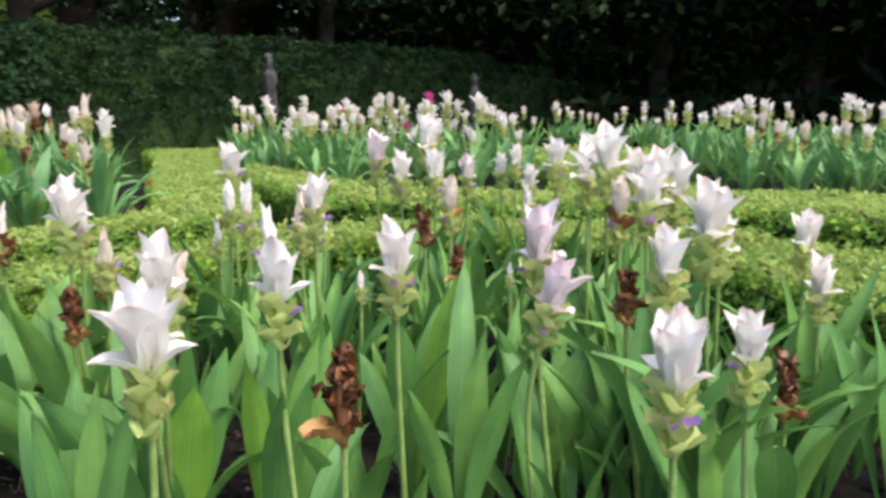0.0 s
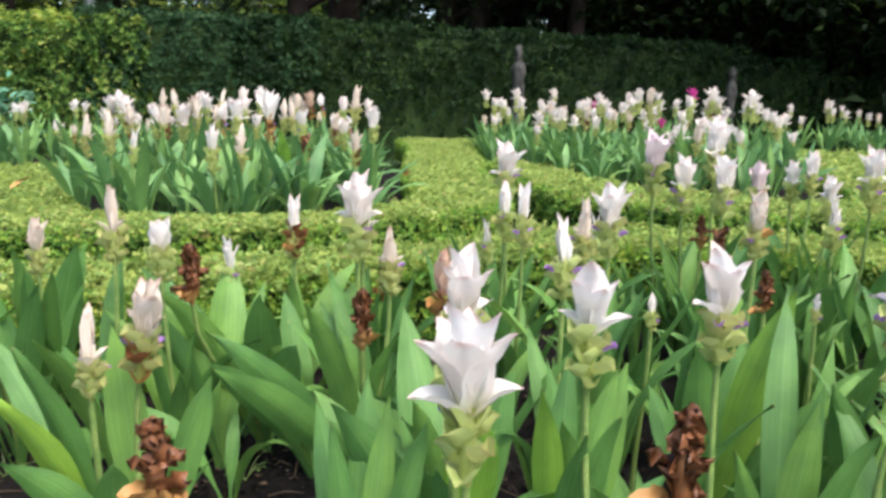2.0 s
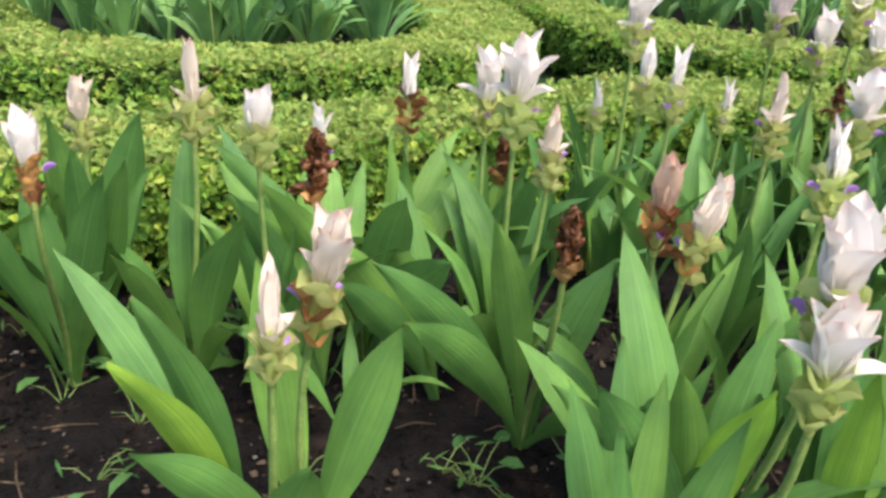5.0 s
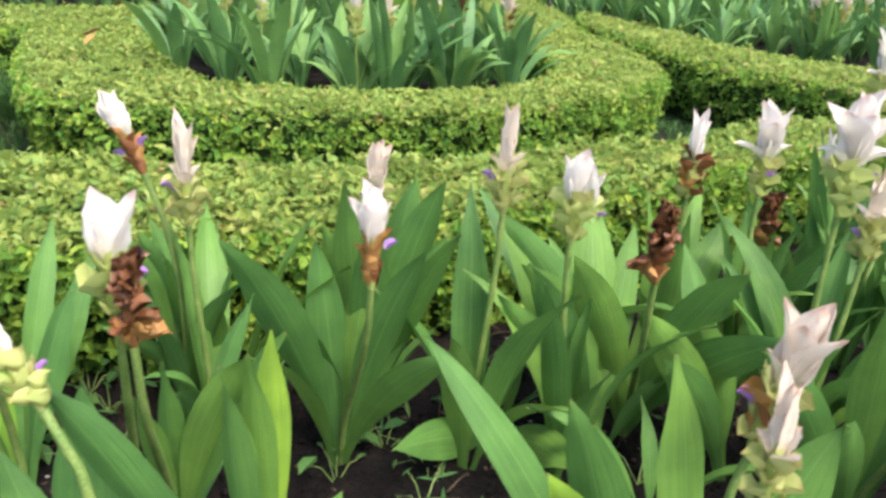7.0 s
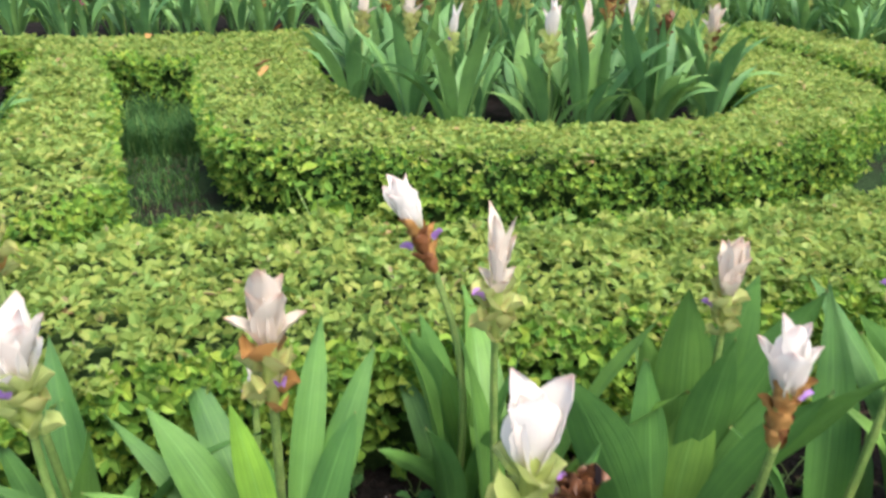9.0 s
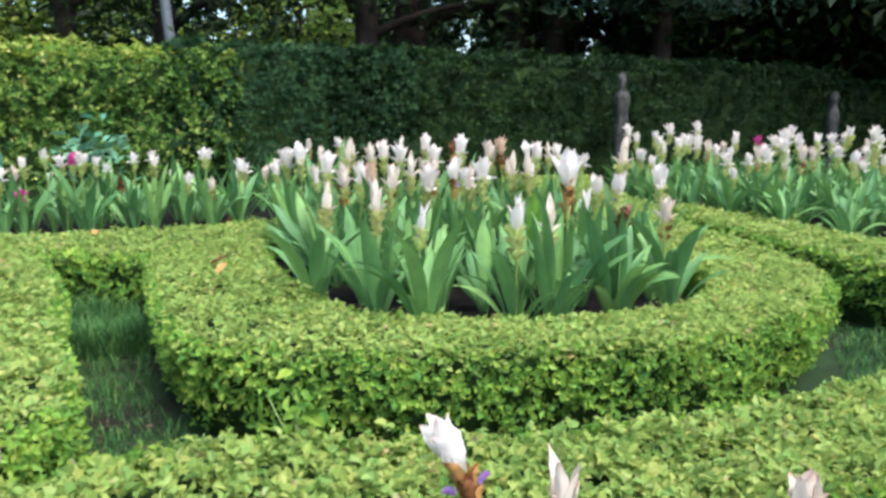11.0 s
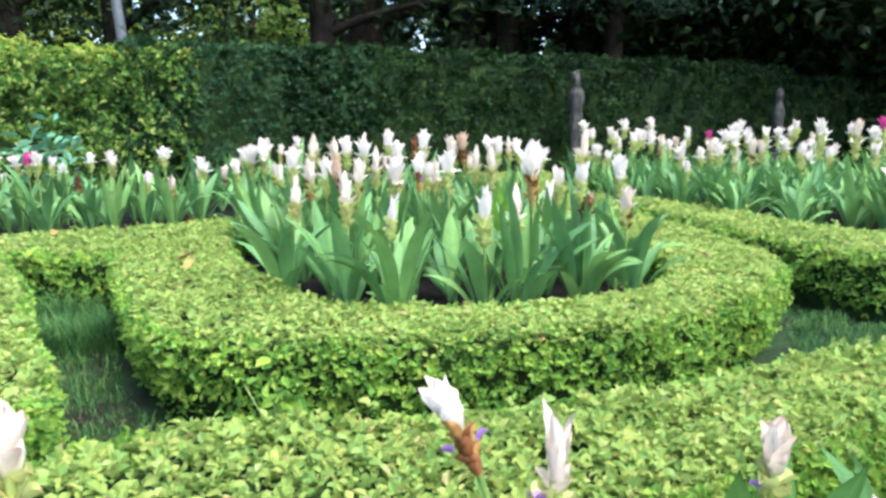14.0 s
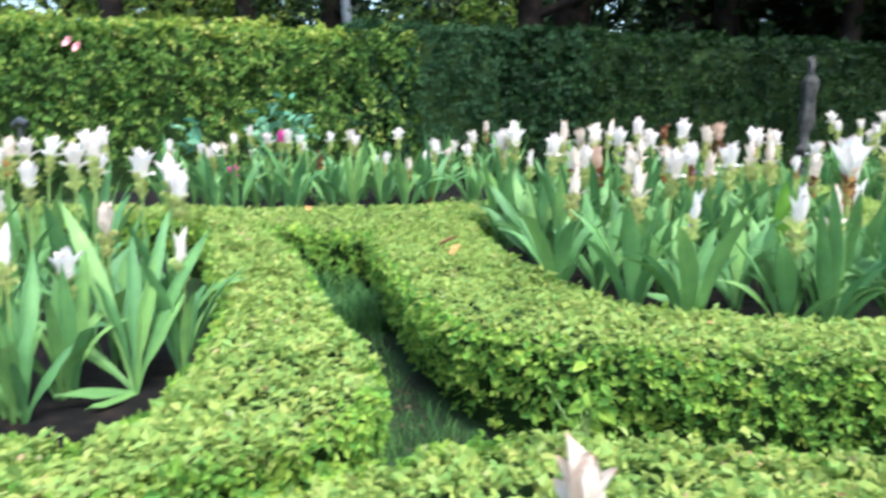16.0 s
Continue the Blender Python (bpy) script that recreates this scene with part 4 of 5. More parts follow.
plant(0.41, 2.99, 0.822, "open", 1.08)
plant(-0.07, 2.37, 0.66, "dead", 0.7)
plant(0.32, 1.0, 0.68, "cup", 1.1, leaves=1, leafsize=0.7)
plant(0.54, 1.32, 0.60, "cup", 0.95, leaves=1)
plant(0.69, 1.50, 0.49, "dead", 0.9)
plant(0.46, 1.58, 0.70, "cup", 1.05)
plant(0.39, 1.62, 0.64, "dead", 0.8)
plant(0.60, 1.75, 0.77, "open", 1.26)
plant(0.66, 1.85, 0.70, "open", 1.0)
plant(0.91, 1.95, 0.69, "cup", 0.95)
plant(0.86, 1.75, 0.61, "cup", 0.85)
plant(0.57, 2.20, 0.78, "open", 1.20)
plant(0.47, 2.10, 0.76, "cream", 1.0)
plant(0.62, 2.30, 0.82, "open", 1.14)
plant(0.47, 2.30, 0.88, "open", 1.20)
plant(0.45, 2.50, 0.83, "open", 1.20)
plant(0.72, 2.45, 0.79, "open", 1.20)
plant(0.66, 2.75, 0.80, "open", 1.14)
plant(0.52, 2.85, 0.83, "open", 1.14)
plant(0.03, 2.06, 0.62, "dead", 0.65)
plant(-0.11, 2.9, 0.62, "dead", 0.7)
plant(-1.64, 1.43, 0.66, "brownbase", 0.88, leaves=2, foot=(-1.76, 1.60), leafsize=0.8, tips=((-1.897, 1.426, 0.568, 0.085), (-1.815, 1.613, 0.51, 0.07), (-1.588, 1.68, 0.53, 0.06), (-1.49, 1.382, 0.46, 0.055), (-1.727, 1.665, 0.466, 0.075), (-1.579, 1.527, 0.566, 0.06)))
plant(-1.72, 1.67, 0.655, "cream", 0.74, leaves=3, tips=((-1.681, 1.784, 0.602, 0.08), (-1.595, 1.675, 0.638, 0.08), (-1.771, 1.64, 0.622, 0.085), (-1.832, 1.679, 0.52, 0.065), (-1.699, 1.606, 0.573, 0.065), (-1.523, 1.514, 0.604, 0.05)))
plant(-1.02, 2.12, 0.70, "cup", 1.0)
plant(-0.98, 2.19, 0.53, "dead", 0.8)
plant(-0.64, 1.69, 0.65, "fading", 0.95)
plant(-0.57, 1.61, 0.64, "cream", 0.9, (0.2, 0.1))
plant(-0.44, 2.7, 0.60, "bud", 0.8)
plant(-2.17, 1.20, 0.715, "cream", 0.88, leaves=0, foot=(-2.27, 1.33), tips=((-2.514, 1.335, 0.408, 0.066), (-2.359, 1.345, 0.449, 0.044, 1), (-2.326, 1.552, 0.509, 0.047), (-2.236, 1.560, 0.460, 0.057), (-2.205, 1.439, 0.420, 0.064), (-2.652, 1.372, 0.336, 0.031), (-2.510, 1.197, 0.350, 0.067), (-2.420, 1.176, 0.365, 0.044), (-2.611, 1.519, 0.383, 0.057), (-2.341, 1.372, 0.367, 0.044)))
plant(-2.19, 1.58, 0.72, "brownbase", 0.85, (-0.45, 0.0))
plant(-2.02, 1.53, 0.675, "creambud", 0.9)
plant(-1.842, 1.107, 0.73, "tulip", 0.9, leaves=0, foot=(-1.98, 1.28))
plant(-1.80, 1.078, 0.69, "dead", 0.72, leaves=0, foot=(-1.93, 1.3), tips=((-1.928, 1.297, 0.411, 0.043), (-1.835, 1.418, 0.488, 0.035), (-1.932, 1.229, 0.388, 0.036), (-1.887, 1.488, 0.296, 0.044), (-1.768, 1.273, 0.467, 0.065), (-1.722, 1.30, 0.50, 0.05)))
plant(-1.892, 0.965, 0.648, "bud", 0.72, (-0.85, 0.1), leaves=1, leafsize=0.6, foot=(-1.86, 1.0), tips=((-1.892, 1.091, 0.505, 0.08), (-1.978, 1.034, 0.418, 0.06)))
plant(-2.08, 0.91, 0.475, "tulip", 0.9, leaves=1, leafsize=0.5)
plant(-2.50, 1.14, 0.63, "cup", 0.95)
plant(-2.615, 1.22, 0.765, "cream", 0.75)

for x, y, z in ((-0.219, 1.948, 0.531), (0.196, 2.414, 0.458), (-2.394, 1.447, 0.42), (-1.771, 1.794, 0.365)):
    plant(x, y, z + 0.02, "bud", 0.45, leaves=0)

# leaf clumps without flowers fill the denser part of the bed
rb = np.random.default_rng(31)
count = 0
while count < 62:
    x, y = rb.uniform(-0.95, 1.25), rb.uniform(1.0, 3.4)
    if inside(NEAR_BED, np.array([[x, y + 0.2]]))[0] and y > 1.25 + 0.25 * abs(x) and (x > -0.25 or y > 2.1):
        leafy(x, y, int(rb.integers(4, 6)), rb.uniform(0.75, 1.0))
        count += 1


def fill(bed, step, zlow, zhigh, seed, group, kinds, share=0.75, leaves=6, leafsize=1.0, soil=RAISED):
    r = np.random.default_rng(seed)
    p = np.asarray(bed)
    lo, hi = p.min(0), p.max(0)
    for x in np.arange(lo[0], hi[0], step):
        for y in np.arange(lo[1], hi[1], step):
            px, py = x + r.uniform(-0.4, 0.4) * step, y + r.uniform(-0.4, 0.4) * step
            if inside(bed, np.array([[px, py]]))[0]:
                if r.uniform() < share:
                    plant(px, py, r.uniform(zlow, zhigh), kinds[int(r.integers(len(kinds)))], r.uniform(0.85, 1.1), (r.normal() * 0.09, r.normal() * 0.09), leaves, False, group, None, leafsize, (), soil)
                else:
                    leafy(px, py, leaves, leafsize, group, (), soil)


MIXED = ["open", "cup", "brownbase", "tulip", "cream", "bud", "cream", "creambud", "dead", "tulip", "cup", "open", "cream", "bud"]
WHITES = ["open", "cup", "tulip", "open", "cup", "open", "tulip", "cream"]
for x, y, z, kind, size in (
        (-2.23, 4.77, 1.00, "creambud", 1.0),
        (-2.40, 3.98, 0.97, "brownbase", 1.3),
        (-2.55, 3.66, 0.80, "bud", 1.1),
        (-2.43, 3.74, 0.77, "creambud", 0.95),
        (-2.18, 3.95, 0.91, "tulip", 0.85),
        (-2.15, 3.93, 0.78, "dead", 0.75),
        (-2.04, 4.60, 0.89, "open", 0.9),
        (-1.99, 4.22, 0.76, "cream", 0.85),
        (-2.89, 3.48, 0.78, "bud", 0.75),
        (-3.44, 3.76, 0.82, "creambud", 0.95),
        (-3.13, 3.58, 0.85, "creambud", 0.95),
        (-4.31, 4.98, 0.93, "cup", 0.95),
        (-4.21, 4.95, 0.96, "open", 0.95),
        (-3.82, 4.53, 0.93, "open", 0.95),
        (-3.96, 5.12, 0.96, "creambud", 0.95),
        (-3.67, 4.66, 0.87, "cup", 0.95),
        (-3.86, 5.46, 0.97, "cup", 0.95),
        (-3.98, 5.53, 0.93, "cream", 0.95),
        (-3.64, 5.21, 0.96, "cup", 0.95),
        (-3.35, 4.33, 0.87, "cream", 0.95),
        (-3.66, 5.73, 1.01, "cup", 0.95),
        (-3.11, 4.19, 0.89, "open", 0.95),
        (-3.31, 5.41, 1.01, "open", 0.95),
        (-3.11, 4.61, 0.90, "brownbase", 0.95),
        (-2.91, 4.46, 0.92, "open", 0.95),
        (-3.23, 5.84, 0.96, "cream", 0.95),
        (-3.18, 5.96, 0.98, "fading", 0.95),
        (-2.87, 4.99, 0.91, "creambud", 0.95),
        (-2.77, 4.91, 0.91, "creambud", 0.95),
        (-2.38, 4.90, 0.83, "tulip", 0.95),
        (-2.36, 4.27, 0.77, "bud", 0.95),
        (-5.90, 7.38, 0.65, "cream", 0.95),
        (-5.97, 8.44, 0.89, "cream", 0.95),
        (-5.82, 8.90, 0.91, "cup", 0.95),
        (-3.40, 4.74, 0.91, "creambud", 0.95),
        (-3.62, 4.68, 0.86, "fading", 0.95),
        (-3.53, 5.54, 0.94, "open", 0.95),
        (-3.64, 4.36, 0.87, "cream", 0.95),
        (-2.95, 6.12, 0.95, "cup", 0.95),
        (-2.56, 5.16, 0.83, "cream", 0.95),
        (-6.31, 8.32, 0.68, "open", 0.95),
        (-3.02, 4.63, 0.85, "creambud", 0.95)):
    plant(x, y, z, kind, size * 1.28, (random.uniform(-0.08, 0.08), random.uniform(-0.08, 0.08)), 12, False, "plants of the middle bed", None, 1.0, (), RAISED)
leafy(-3.92, 4.59, 7, 0.72, "plants of the middle bed", ((-4.223, 4.594, 0.685, 0.059), (-4.131, 4.731, 0.740, 0.068), (-4.156, 4.581, 0.457, 0.052), (-3.875, 4.687, 0.680, 0.067), (-4.253, 4.568, 0.556, 0.052), (-4.078, 4.825, 0.560, 0.062)), RAISED)
leafy(-3.39, 4.01, 7, 0.72, "plants of the middle bed", ((-3.498, 4.066, 0.749, 0.056), (-3.318, 4.103, 0.664, 0.056), (-3.223, 4.062, 0.561, 0.050), (-3.516, 3.922, 0.493, 0.036), (-3.429, 4.069, 0.638, 0.056), (-3.661, 4.099, 0.544, 0.045)), RAISED)
leafy(-2.98, 4.00, 7, 0.72, "plants of the middle bed", ((-3.244, 4.002, 0.542, 0.047), (-3.160, 3.965, 0.497, 0.038), (-3.075, 4.050, 0.566, 0.047), (-2.894, 4.106, 0.617, 0.048), (-3.029, 4.180, 0.659, 0.056), (-3.164, 3.888, 0.324, 0.030)), RAISED)
leafy(-2.78, 4.04, 7, 0.72, "plants of the middle bed", ((-2.818, 4.137, 0.696, 0.067), (-2.707, 4.156, 0.614, 0.055), (-2.893, 4.099, 0.563, 0.048), (-2.928, 4.020, 0.440, 0.042)), RAISED)
leafy(-2.67, 4.24, 7, 0.72, "plants of the middle bed", ((-2.682, 4.269, 0.626, 0.069), (-2.785, 4.347, 0.643, 0.058), (-2.599, 4.158, 0.425, 0.036), (-2.606, 4.387, 0.583, 0.052)), RAISED)
leafy(-2.45, 4.05, 7, 0.72, "plants of the middle bed", ((-2.485, 3.976, 0.399, 0.048), (-2.282, 4.036, 0.434, 0.029), (-2.374, 4.248, 0.635, 0.055), (-2.269, 4.268, 0.580, 0.048), (-2.517, 4.206, 0.611, 0.055)), RAISED)
leafy(-2.16, 4.51, 7, 0.72, "plants of the middle bed", ((-1.950, 4.574, 0.657, 0.052), (-2.251, 4.490, 0.634, 0.064), (-2.129, 4.534, 0.716, 0.064), (-2.010, 4.421, 0.424, 0.050), (-2.317, 4.453, 0.494, 0.058), (-2.059, 4.541, 0.631, 0.052)), RAISED)
leafy(-3.20, 4.14, 7, 0.72, "plants of the middle bed", ((-3.225, 4.234, 0.678, 0.058), (-3.148, 4.366, 0.722, 0.059), (-3.306, 4.209, 0.651, 0.052), (-3.141, 4.249, 0.620, 0.052)), RAISED)
fill([(-4.4, 5.1), (-3.5, 4.7), (-2.5, 5.0), (-2.5, 5.7), (-2.9, 6.6), (-3.7, 6.4), (-4.2, 5.6)], 0.3, 0.80, 1.0, 5, "plants of the middle bed", MIXED, 0.7, 8, 1.0)
# sun patch in the middle bed, painted as yellow-green leaves
leafy(-2.66, 4.62, 3, 0.9, "plants of the middle bed", ((-2.66, 4.55, 0.80, 0.07, 1), (-2.60, 4.5, 0.74, 0.07, 1)), RAISED)
for x, y, z, kind in ((-5.2, 2.75, 0.95, "open"), (-5.0, 2.5, 0.93, "cup"), (-4.76, 2.6, 0.91, "open"), (-4.70, 2.68, 0.88, "cup"), (-4.57, 2.6, 0.84, "open"),
                      (-4.7, 2.38, 0.73, "cream"), (-4.42, 2.45, 0.64, "bud"), (-5.35, 2.55, 0.84, "open"), (-4.62, 2.15, 0.62, "cup"), (-4.95, 2.15, 0.8, "cup"), (-4.62, 1.95, 0.7, "bud"), (-4.9, 1.9, 0.78, "open")):
    plant(x, y, z, kind, 1.0, detail=False, group="plants of the left bed", leaves=5, leafsize=0.85, soil=0.16)
fill([(-6.3, 3.8), (-5.3, 2.85), (-5.3, 2.2), (-5.0, 1.9), (-5.5, 1.75), (-7.4, 2.9)], 0.34, 0.80, 0.96, 6, "plants of the left bed", WHITES, 0.8, 7, 0.95, 0.16)
for x, y in ((-4.62, 2.10), (-4.74, 2.40), (-4.84, 1.84), (-4.70, 1.66)):
    leafy(x, y, 8, 0.8, "plants of the left bed", (), 0.16)
leafy(-4.46, 2.26, 0, 0.7, "plants of the left bed", ((-4.842, 2.301, 0.790, 0.052), (-4.618, 2.250, 0.544, 0.041), (-4.439, 2.356, 0.612, 0.053), (-4.353, 2.533, 0.701, 0.052), (-4.373, 2.421, 0.490, 0.049), (-4.899, 2.186, 0.383, 0.032), (-4.522, 2.004, 0.227, 0.035), (-4.432, 2.041, 0.186, 0.031), (-4.594, 2.401, 0.659, 0.044), (-4.566, 2.547, 0.743, 0.046)), 0.16)
leafy(-4.55, 1.92, 1, 0.8, "plants of the left bed", ((-4.598, 1.906, 0.493, 0.047), (-4.483, 2.056, 0.383, 0.038), (-4.700, 1.881, 0.623, 0.047), (-4.712, 2.110, 0.654, 0.051), (-4.702, 1.821, 0.343, 0.042), (-4.463, 1.841, 0.395, 0.040)), 0.16)
fill([(-7.0, 4.6), (-6.2, 5.0), (-5.3, 5.8), (-4.75, 6.6), (-5.0, 7.2), (-6.4, 6.6), (-7.6, 5.4)], 0.31, 0.66, 0.90, 8, "plants of the back bed", WHITES + ["cream", "dead"], 0.95, 9, 0.95)


FAN = UPRIGHT + SPLAYED[:8]


def joined_bed(bed, step, zlow, zhigh, seed, kinds, share, leafsize, label):
    """Far plants that cannot be told apart, as one mesh."""
    r = np.random.default_rng(seed)
    p = np.asarray(bed)
    lo, hi = p.min(0), p.max(0)
    cos, fs, uvs, idx, mats, count = [], [], [], [], [], 0

    def add(me, m):
        nonlocal count
        co = np.zeros(len(me.vertices) * 3)
        me.vertices.foreach_get("co", co)
        f = np.zeros(len(me.loops), np.int32)
        me.loops.foreach_get("vertex_index", f)
        uv = np.zeros(len(me.loops) * 2)
        me.uv_layers[0].data.foreach_get("uv", uv)
        mi = np.zeros(len(me.polygons), np.int32)
        me.polygons.foreach_get("material_index", mi)
        per = np.zeros((len(me.vertices), 2))
        per[f] = uv.reshape(-1, 2)
        m = np.array(m)
        cos.append(co.reshape(-1, 3) @ m[:3, :3].T + m[:3, 3])
        fs.append(f.reshape(-1, 4) + count)
        uvs.append(per)
        for mat in me.materials:
            if mat not in mats:
                mats.append(mat)
        idx.append(np.array([mats.index(mat) for mat in me.materials])[mi])
        count += len(me.vertices)

    for x in np.arange(lo[0], hi[0], step):
        for y in np.arange(lo[1], hi[1], step):
            px, py = x + r.uniform(-0.4, 0.4) * step, y + r.uniform(-0.4, 0.4) * step
            if not inside(bed, np.array([[px, py]]))[0]:
                continue
            for i in range(10):
                add(FAN[int(r.integers(len(FAN)))], Matrix.Translation((px, py, RAISED)) @ Matrix.Rotation(r.uniform(0, 6.28), 4, "Z") @ Matrix.Rotation(radians(r.uniform(0, 14)), 4, "Y") @ Matrix.Scale(r.uniform(0.8, 1.1) * leafsize, 4))
            if r.uniform() < share:
                kind, v = kinds[int(r.integers(len(kinds)))], int(r.integers(3))
                if (kind, v) not in DISTANT:
                    a, b2, c2 = coma_plan(kind, np.random.default_rng(v + 5))
                    DISTANT[kind, v] = (merged("corolla", a, 0.006, 1.0), merged("bract_whorl", b2 + c2, 0.006, 0.72))
                m = Matrix.Translation((px, py, r.uniform(zlow, zhigh) - 0.12)) @ Matrix.Rotation(r.uniform(0, 6.28), 4, "Z") @ Matrix.Scale(1.18, 4)
                add(DISTANT[kind, v][0], m)
                add(DISTANT[kind, v][1], m)
    me = mesh_np("far_plants", np.vstack(cos), np.vstack(fs), mats[0], True, np.vstack(uvs))
    for mat in mats[1:]:
        me.materials.append(mat)
    me.polygons.foreach_set("material_index", np.concatenate(idx).astype(np.int32))
    return tagged(new("far_plants", me), label, "flowers", kind="stuff")


joined_bed([(-2.3, 8.3), (-1.5, 7.15), (-0.75, 6.2), (0.4, 5.85), (0.75, 7.0), (0.6, 9.2), (-0.3, 10.2), (-2.1, 10.4), (-2.75, 9.7)], 0.27, 0.68, 1.03, 9, WHITES, 0.55, 0.92, "far bed full of white flowers and upright green leaves")
joined_bed([(2.2, 5.8), (4.0, 5.1), (5.8, 4.5), (6.4, 6.0), (4.0, 7.7), (2.3, 8.4)], 0.32, 0.72, 0.98, 10, WHITES, 0.55, 0.9, "side bed of white flowers and broad green leaves")
joined_bed([(0.8, 12.0), (3.5, 10.9), (7.0, 9.0), (8.5, 10.8), (5.0, 13.4), (2.0, 14.2)], 0.4, 0.70, 0.98, 12, WHITES, 0.5, 0.9, "farthest bed of white flowers before the wood")
for x, y, z in ((-0.2, 7.0, 1.08), (-1.28, 9.15, 0.96), (-6.5, 5.0, 0.62), (-6.2, 5.2, 0.88), (-0.5, 8.4, 0.8)):
    plant(x, y, z, "magenta", 0.9, detail=False, group="magenta plants", leafsize=0.85, soil=RAISED)

# ---- grass in the gaps ----
r = np.random.default_rng(77)


def blades(polys, count, high):
    p = []
    for poly, share in polys:
        lo, hi = np.min(poly, 0), np.max(poly, 0)
        q = r.uniform(lo, hi, (int(count * share * 3), 2))
        p.append(q[inside(poly, q)][: int(count * share)])
    p = np.vstack(p)
    k = len(p)
    a = r.uniform(0, 6.28, k)
    d = np.column_stack([np.cos(a), np.sin(a), np.zeros(k)])
    s = np.column_stack([-np.sin(a), np.cos(a), np.zeros(k)]) * 0.0028
    h = (high * r.uniform(0.4, 1.2, k) * (1 + 0.6 * lumps(np.column_stack([p, np.zeros(k)]), 9.0, 41)))[:, None]
    b = np.column_stack([p, np.zeros(k)])
    up = np.array([0, 0, 1.0])
    v = np.stack([b - s, b + s, b + up * h * 0.65 + d * h * 0.22 + s * 0.8, b + up * h * 0.65 + d * h * 0.22 - s * 0.8, b + up * h + d * h * 0.6], 1).reshape(-1, 3)
    i = np.arange(k)[:, None, None] * 5
    f = (i + np.array([[0, 1, 2], [0, 2, 3], [3, 2, 4]])[None]).reshape(-1, 3)
    return tagged(new("grass", mesh_np("grass", v, f, GRASS, False)), "short unmown grass in the gaps between hedges", "grass", kind="stuff")


blades([([(-3.42, 1.95), (-3.7, 2.28), (-4.12, 2.72), (-5.3, 4.0), (-4.8, 4.2), (-4.0, 3.2), (-3.5, 2.8), (-2.5, 3.0), (-1.6, 3.5), (-1.2, 4.2), (-1.15, 5.0), (-1.4, 5.7), (-1.1, 5.4), (-0.6, 5.0), (0.5, 4.6), (0.6, 4.2), (-0.3, 4.2), (-1.1, 3.4), (-2.0, 2.6), (-3.0, 2.1)], 0.8),
        ([(-6.5, 8.6), (-2.0, 12.5), (-2.2, 10.5), (-4.0, 8.8)], 0.2)], 21000, 0.05)
blades([([(-5.35, 4.15), (-4.85, 4.2), (-4.35, 3.7), (-4.7, 3.45)], 1.0)], 2600, 0.15)


# weeds, crumbs and dry bits on the near bed's soil
def scatter(bed, count, seed, lo, hi):
    q = np.random.default_rng(seed).uniform(lo, hi, (count * 4, 2))
    return q[inside(bed, q)][:count]


box = np.array([(1, 0, 0), (0, 1, 0), (-1, 0, 0), (0, -1, 0), (0, 0, 1), (0, 0, -1)], float)
oct_f = np.array([(0, 1, 4), (1, 2, 4), (2, 3, 4), (3, 0, 4), (1, 0, 5), (2, 1, 5), (3, 2, 5), (0, 3, 5)])


def crumbs(q, size, mat, name, label, flat=0.6):
    k = len(q)
    s = size * r.uniform(0.4, 1.5, (k, 1, 1)) * r.uniform(0.6, 1.3, (k, 1, 3)) * np.array([1, 1, flat])
    v = box[None] * s + r.normal(size=(k, 6, 3)) * size * 0.25 + np.column_stack([q, np.full(k, 0.046)])[:, None]
    f = (np.arange(k)[:, None, None] * 6 + oct_f[None]).reshape(-1, 3)
    return tagged(new(name, mesh_np(name, v.reshape(-1, 3), f, mat, False)), label, "soil crumbs", kind="stuff")


crumbs(scatter(NEAR_BED, 9000, 5, (-2.8, 0.9), (1.2, 2.8)), 0.0075, SOIL, "soil_crumbs", "dark loose crumbs of soil")
crumbs(scatter(NEAR_BED, 420, 6, (-2.8, 0.9), (1.2, 2.6)), 0.0034, PEBBLE, "pebbles", "small pale pebbles scattered on soil")
crumbs(scatter(NEAR_BED, 1700, 7, (-2.8, 0.9), (1.2, 2.6)), 0.007, LITTER, "dry_litter", "reddish dry bits of plant on soil", 0.25)
LANE = [(-3.42, 2.0), (-3.7, 2.4), (-4.12, 2.85), (-5.2, 4.0), (-4.85, 4.1), (-4.0, 3.15), (-3.5, 2.75), (-2.5, 2.9), (-1.6, 3.4), (-1.2, 3.4), (-2.0, 2.65), (-3.0, 2.15)]
q = scatter(LANE, 900, 12, (-5.2, 2.0), (-1.2, 4.1))
lane_litter = crumbs(q, 0.008, LITTER, "lane_litter", "brown dry leaf bits in the grass gap", 0.25)
lane_litter.location.z = -0.03
twig_v, twig_f, count = [], [], 0
for x, y in scatter(NEAR_BED, 170, 9, (-2.8, 0.9), (1.0, 2.6)):
    a, long = r.uniform(0, 6.28), r.uniform(0.03, 0.13)
    d = np.array([np.cos(a), np.sin(a), 0]) * long
    v, f = tube([(x, y, 0.05), np.array([x, y, 0.06]) + d * 0.5 + r.normal(size=3) * 0.006, np.array([x, y, 0.052]) + d], [0.0022, 0.002, 0.001], 5)
    twig_v.append(v), twig_f.append(f + count)
    count += len(v)
tagged(new("twigs", mesh_np("twigs", np.vstack(twig_v), np.vstack(twig_f), LITTER)), "thin reddish-brown dry twigs on soil", "twigs", kind="stuff")
